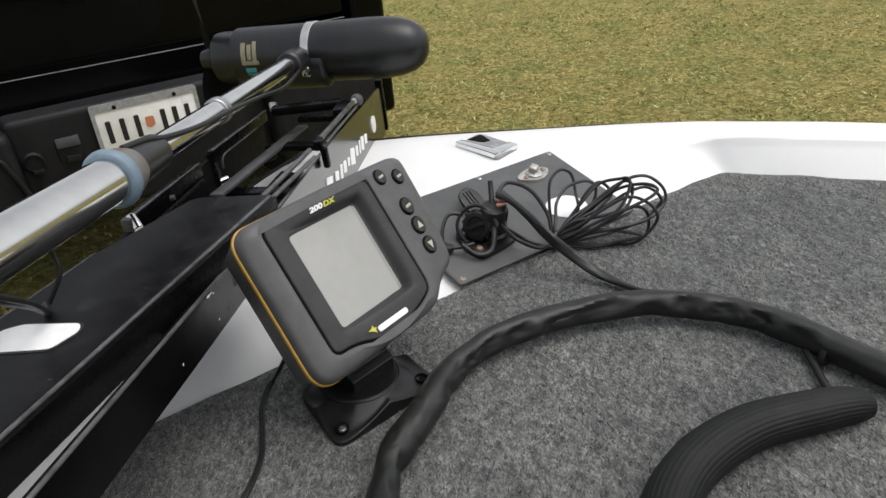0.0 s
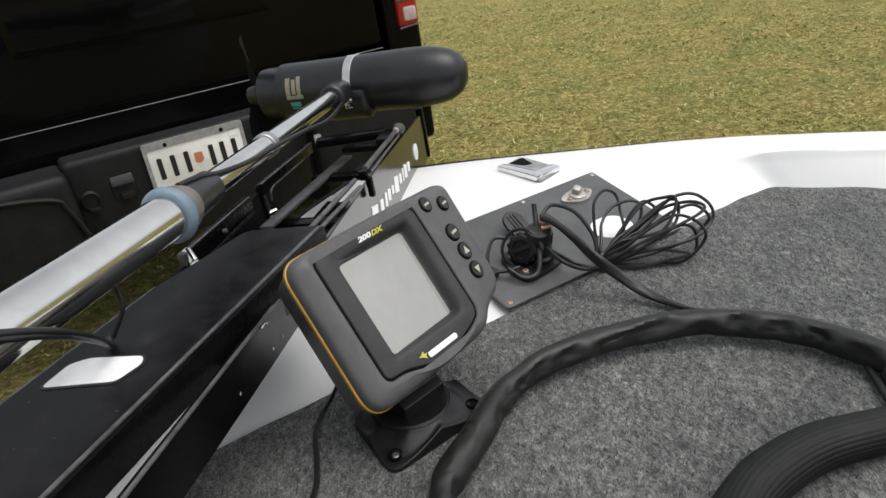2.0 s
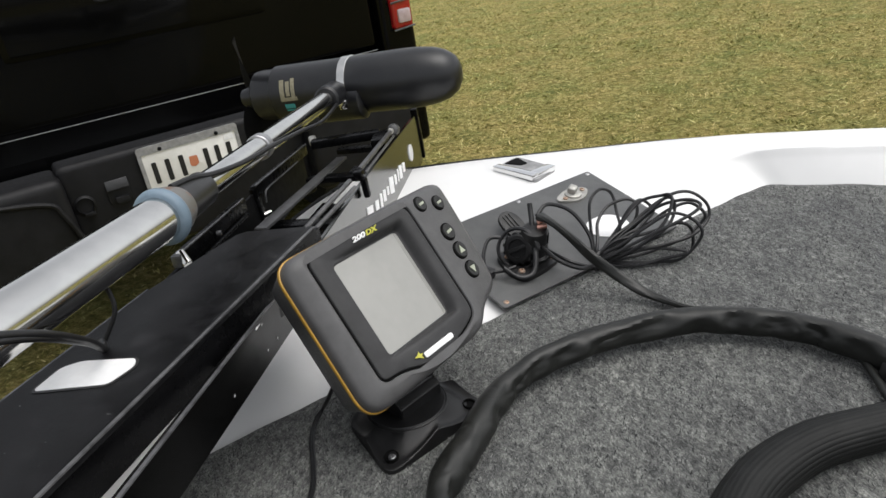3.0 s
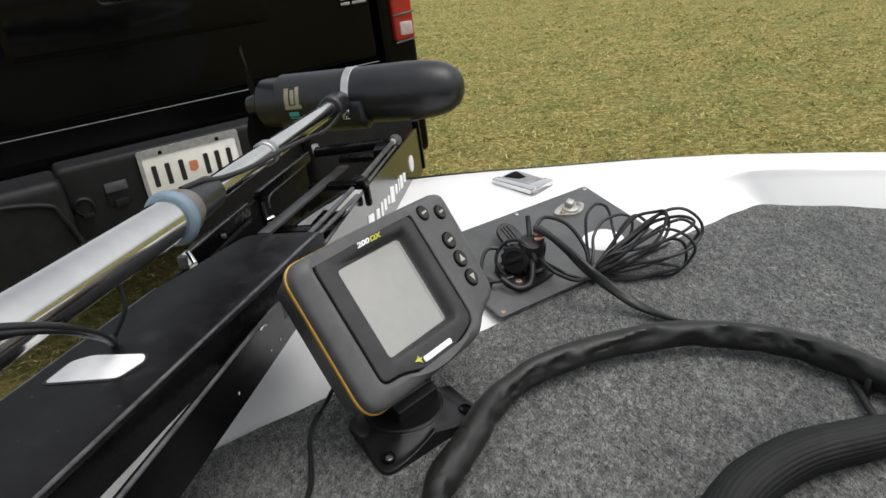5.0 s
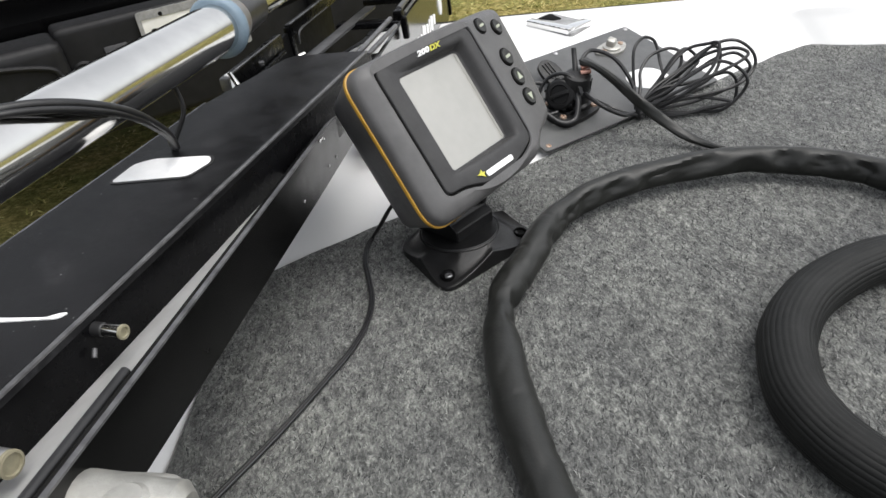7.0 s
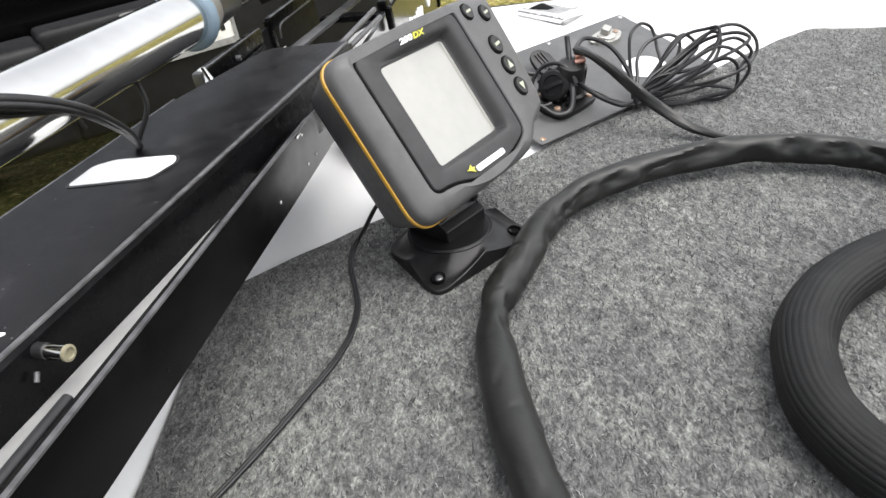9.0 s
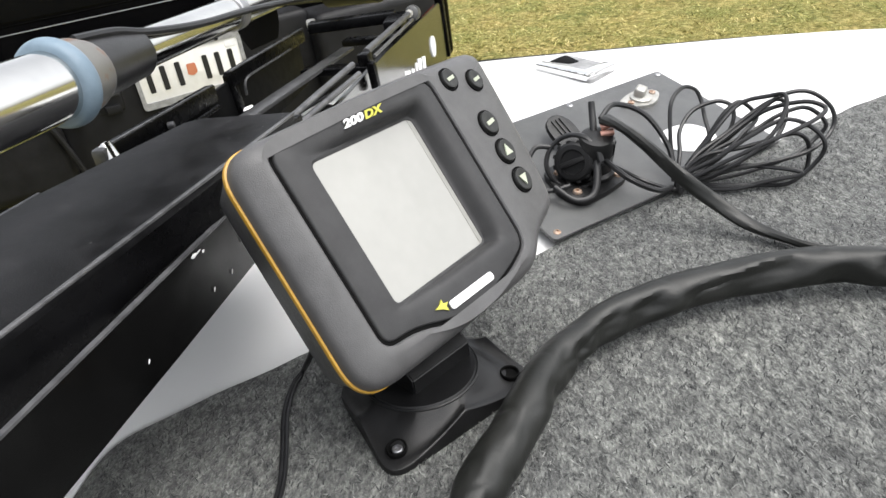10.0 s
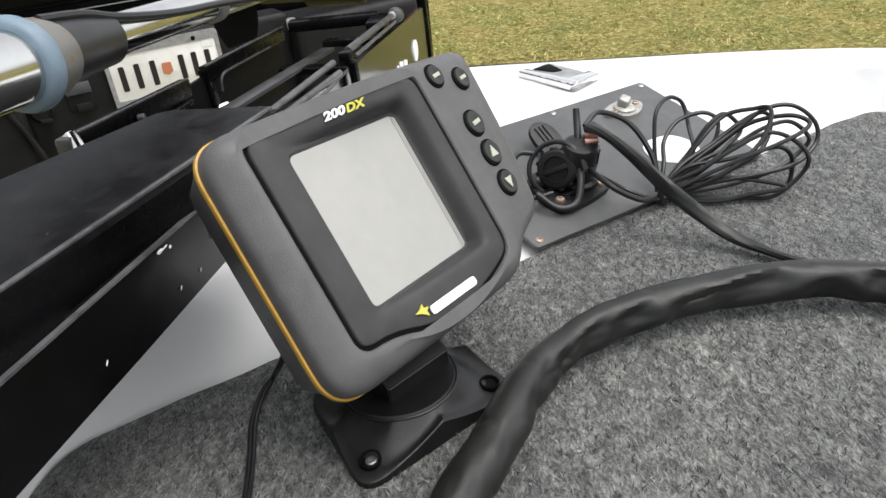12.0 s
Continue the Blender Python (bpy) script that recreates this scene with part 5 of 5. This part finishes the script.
panel_part("strap", swept(glide([CAP @ Vector((0.0245 * math.cos(a), 0.0230 * math.sin(a), 0.001 + 0.003 * math.sin(2 * a))) for a in [i * 0.5236 + 0.3 for i in range(12)]], 5), lambda f, a: 0.0030, 10, 0.7), WIRE, "black strap looped round the cap", socket)
panel_part("tongue", swept(glide([(-0.0440, -0.0060, 0.064), (-0.0470, -0.0120, 0.056), (-0.0560, -0.0280, 0.040), (-0.0680, -0.0480, 0.022), (-0.0800, -0.0580, 0.011), (-0.0960, -0.0540, 0.010), (-0.1040, -0.0360, 0.016)], 7), lambda f, a: 0.0034 - 0.0012 * abs(f - 0.4), 10, 0.75), WIRE, "slack black strap in front of the plug", socket)
FLAP = Matrix.Translation((-0.037, 0.020, 0.008)) @ pose(0, 0, 0, 26, 0, 6)
panel_part("flap", slab(rounded([(-0.012, -0.006), (0.012, -0.006), (0.0155, 0.012), (0.0125, 0.028), (0.0, 0.034), (-0.0125, 0.028), (-0.0155, 0.012)], 0.006, 4), -0.002, 0.0022, 0.001, FLAP), BASE, "black flap, open and leaning back", socket)
for x in (-0.005, 0.0, 0.005):
    panel_part("flap_rib", block(0.0018, 0.022, 0.0020, FLAP @ pose(x, 0.016, 0.0028), 0.0006), BASE, "", socket)
for x, y in ((-0.0380, -0.0435), (-0.0845, -0.0440), (-0.0800, -0.0125)):
    panel_part("screw", turned([(0.0042, 0.006), (0.0042, 0.0080), (0.0032, 0.0094), (0.0014, 0.0097), (0.001, 0.0084), (0.0001, 0.0084)], pose(x, y, 0), 14), BRASS, "rusty screw", socket)
panel_part("crimp", rod((-0.049, -0.026, 0.050), (-0.041, -0.031, 0.054), 0.0034), COPPER, "copper crimp", socket)
panel_part("crimp", rod((-0.052, -0.030, 0.046), (-0.043, -0.036, 0.049), 0.0030), COPPER, "copper crimp", socket)
for pts in (((-0.080, -0.004, 0.030), (-0.094, 0.004, 0.030), (-0.108, -0.004, 0.022), (-0.117, -0.016, 0.012)), ((-0.090, -0.040, 0.014), (-0.102, -0.036, 0.012), (-0.116, -0.028, 0.010), (-0.128, -0.020, 0.006))):
    panel_part("short_wire", swept(glide(pts, 8), 0.0022, 8), WIRE, "", socket)
panel_part("wire_end", block(0.010, 0.018, 0.010, pose(-0.117, -0.022, 0.008, 0, 0, 20), 0.002), WIRE, "", socket)

# ---- loose coil of thin wire ----
coil = thing("wire_coil", "loose coil of thin black wire lying on panel and carpet", "wire coil", at=(0.16, 0.70, 0.0))
rng = random.Random(11)
KNOT = Vector((0.147, 0.690, 0.014))
LOOPS = ((73, 36, 0.088, 0.020, 0.5), (54, 30, 0.088, 0.026, 0.9), (32, 28, 0.090, 0.018, 0.5), (17, 29, 0.104, 0.024, 0.4), (22, 21, 0.114, 0.020, 1.0), (12, 24, 0.120, 0.020, 0.2), (15, 16, 0.138, 0.026, 0.6), (19, 10, 0.136, 0.022, 1.3), (3, 8, 0.122, 0.025, 1.3), (-4, 2, 0.096, 0.014, 1.4), (9, 5, 0.108, 0.020, 1.1))
for i, (az, el, length, wide, roll) in enumerate(LOOPS):
    az, el = radians(az), radians(el)
    d = Vector((math.cos(az) * math.cos(el), math.sin(az) * math.cos(el), math.sin(el)))
    s = Vector((0, 0, 1)).cross(d).normalized()
    up = d.cross(s)
    w = s * math.cos(roll) + up * math.sin(roll)
    pts = []
    for j in range(13):
        t = 2 * math.pi * j / 12
        p = KNOT + d * (length * 0.5 * (1 - math.cos(t))) + w * (wide * math.sin(t) * (0.35 + 0.65 * math.sin(t / 2)))
        turn = 0.9 * noise.noise(Vector((i * 3.7, j * 0.35, 2.0)))
        p += up * (wide * turn * math.sin(t / 2))
        p += Vector((noise.noise(p * 22 + Vector((i, 0, 0))), noise.noise(p * 22 + Vector((0, i, 7))), noise.noise(p * 20 + Vector((5, 2, i))))) * 0.011 * math.sin(t / 2)
        n = max(0.0, (p.x - 0.08) * -0.59 + (p.y - 0.647) * 0.807)
        p.z = max(p.z, 0.005 + 0.23 * n)
        pts.append(p)
    b = swept(glide(pts, 6), 0.0019, 8, caps=False)
    b.transform(Matrix.Translation((-0.16, -0.70, 0)))
    part("loop", b, WIRE, coil)
for pts in (((0.082, 0.712, 0.068), (0.096, 0.728, 0.074), (0.122, 0.728, 0.062), (0.140, 0.712, 0.036), (0.142, 0.694, 0.012)), ((0.082, 0.690, 0.040), (0.10, 0.664, 0.032), (0.122, 0.664, 0.020), (0.138, 0.682, 0.012)), ((0.088, 0.700, 0.030), (0.112, 0.676, 0.024), (0.136, 0.680, 0.012), (0.152, 0.69, 0.010))):
    b = swept(glide(pts, 8), 0.0024, 8)
    b.transform(Matrix.Translation((-0.16, -0.70, 0)))
    part("lead", b, WIRE, coil)
b = swept([KNOT + Vector((0.010 * math.cos(a) * 0.5, 0.010 * math.cos(a) * 0.8, 0.010 * math.sin(a))) for a in [k * 0.5236 for k in range(13)]], 0.003, 8, caps=False)
b.transform(Matrix.Translation((-0.16, -0.70, 0)))
part("tie", b, WIRE, coil)

# ---- mooring cleat ----
cleat = thing("mooring_cleat", "polished pull-up mooring cleat set in the white deck", "cleat", at=(0.085, 0.97, 0.02))
TO_C = Matrix.Translation((-0.085, -0.97, -0.02))
# base toned darker than chrome for the dark reflections in its polish
b = slab(rounded([(0.031, 0.965), (0.091, 0.896), (0.125, 0.938), (0.070, 1.011)], [0.008, 0.006, 0.010, 0.010]), 0.034, 0.0432, 0.0015, TO_C)
part("base", b, FRAME, cleat)
# nothing is cut: black pieces on top paint the shaded recess and slots
b = slab(rounded([(0.050, 0.984), (0.071, 1.005), (0.085, 0.972), (0.074, 0.966)], 0.003), 0.0432, 0.0438, 0.0002, TO_C)
part("well", b, GROOVE, cleat, "black inlay drawn for the shaded recess")
b = join(bar((0.037, 0.966, 0.0455), (0.092, 0.903, 0.0455), 0.014, 0.009, 0.003), bar((0.088, 0.912, 0.0450), (0.118, 0.940, 0.0450), 0.018, 0.008, 0.003))
b.transform(TO_C)
part("horn", b, CHROME, cleat)
b = join(bar((0.049, 0.973, 0.0436), (0.088, 0.930, 0.0436), 0.005, 0.0014, 0.0003), bar((0.106, 0.950, 0.0436), (0.115, 0.946, 0.0436), 0.006, 0.0014, 0.0003))
b.transform(TO_C)
part("slot", b, GROOVE, cleat)


# ---- cast bracket on the near end of the rail ----
bracket = motor_part("rail_bracket", join(block(0.050, 0.040, 0.050, RAILM @ pose(-0.324, -0.017, 0.112, 0, 4, 0), 0.009, 4), rod(RAILM @ Vector((-0.312, -0.040, 0.124)), RAILM @ Vector((-0.312, 0.008, 0.130)), 0.0135, 24, 0.004)), ZINC, "weathered cast-metal bracket")
motor_part("bracket_boss", turned([(0.010, 0), (0.010, 0.005), (0.008, 0.007), (0.0001, 0.007)], RAILM @ pose(-0.318, -0.022, 0.134), 18), ZINC, "", bracket)
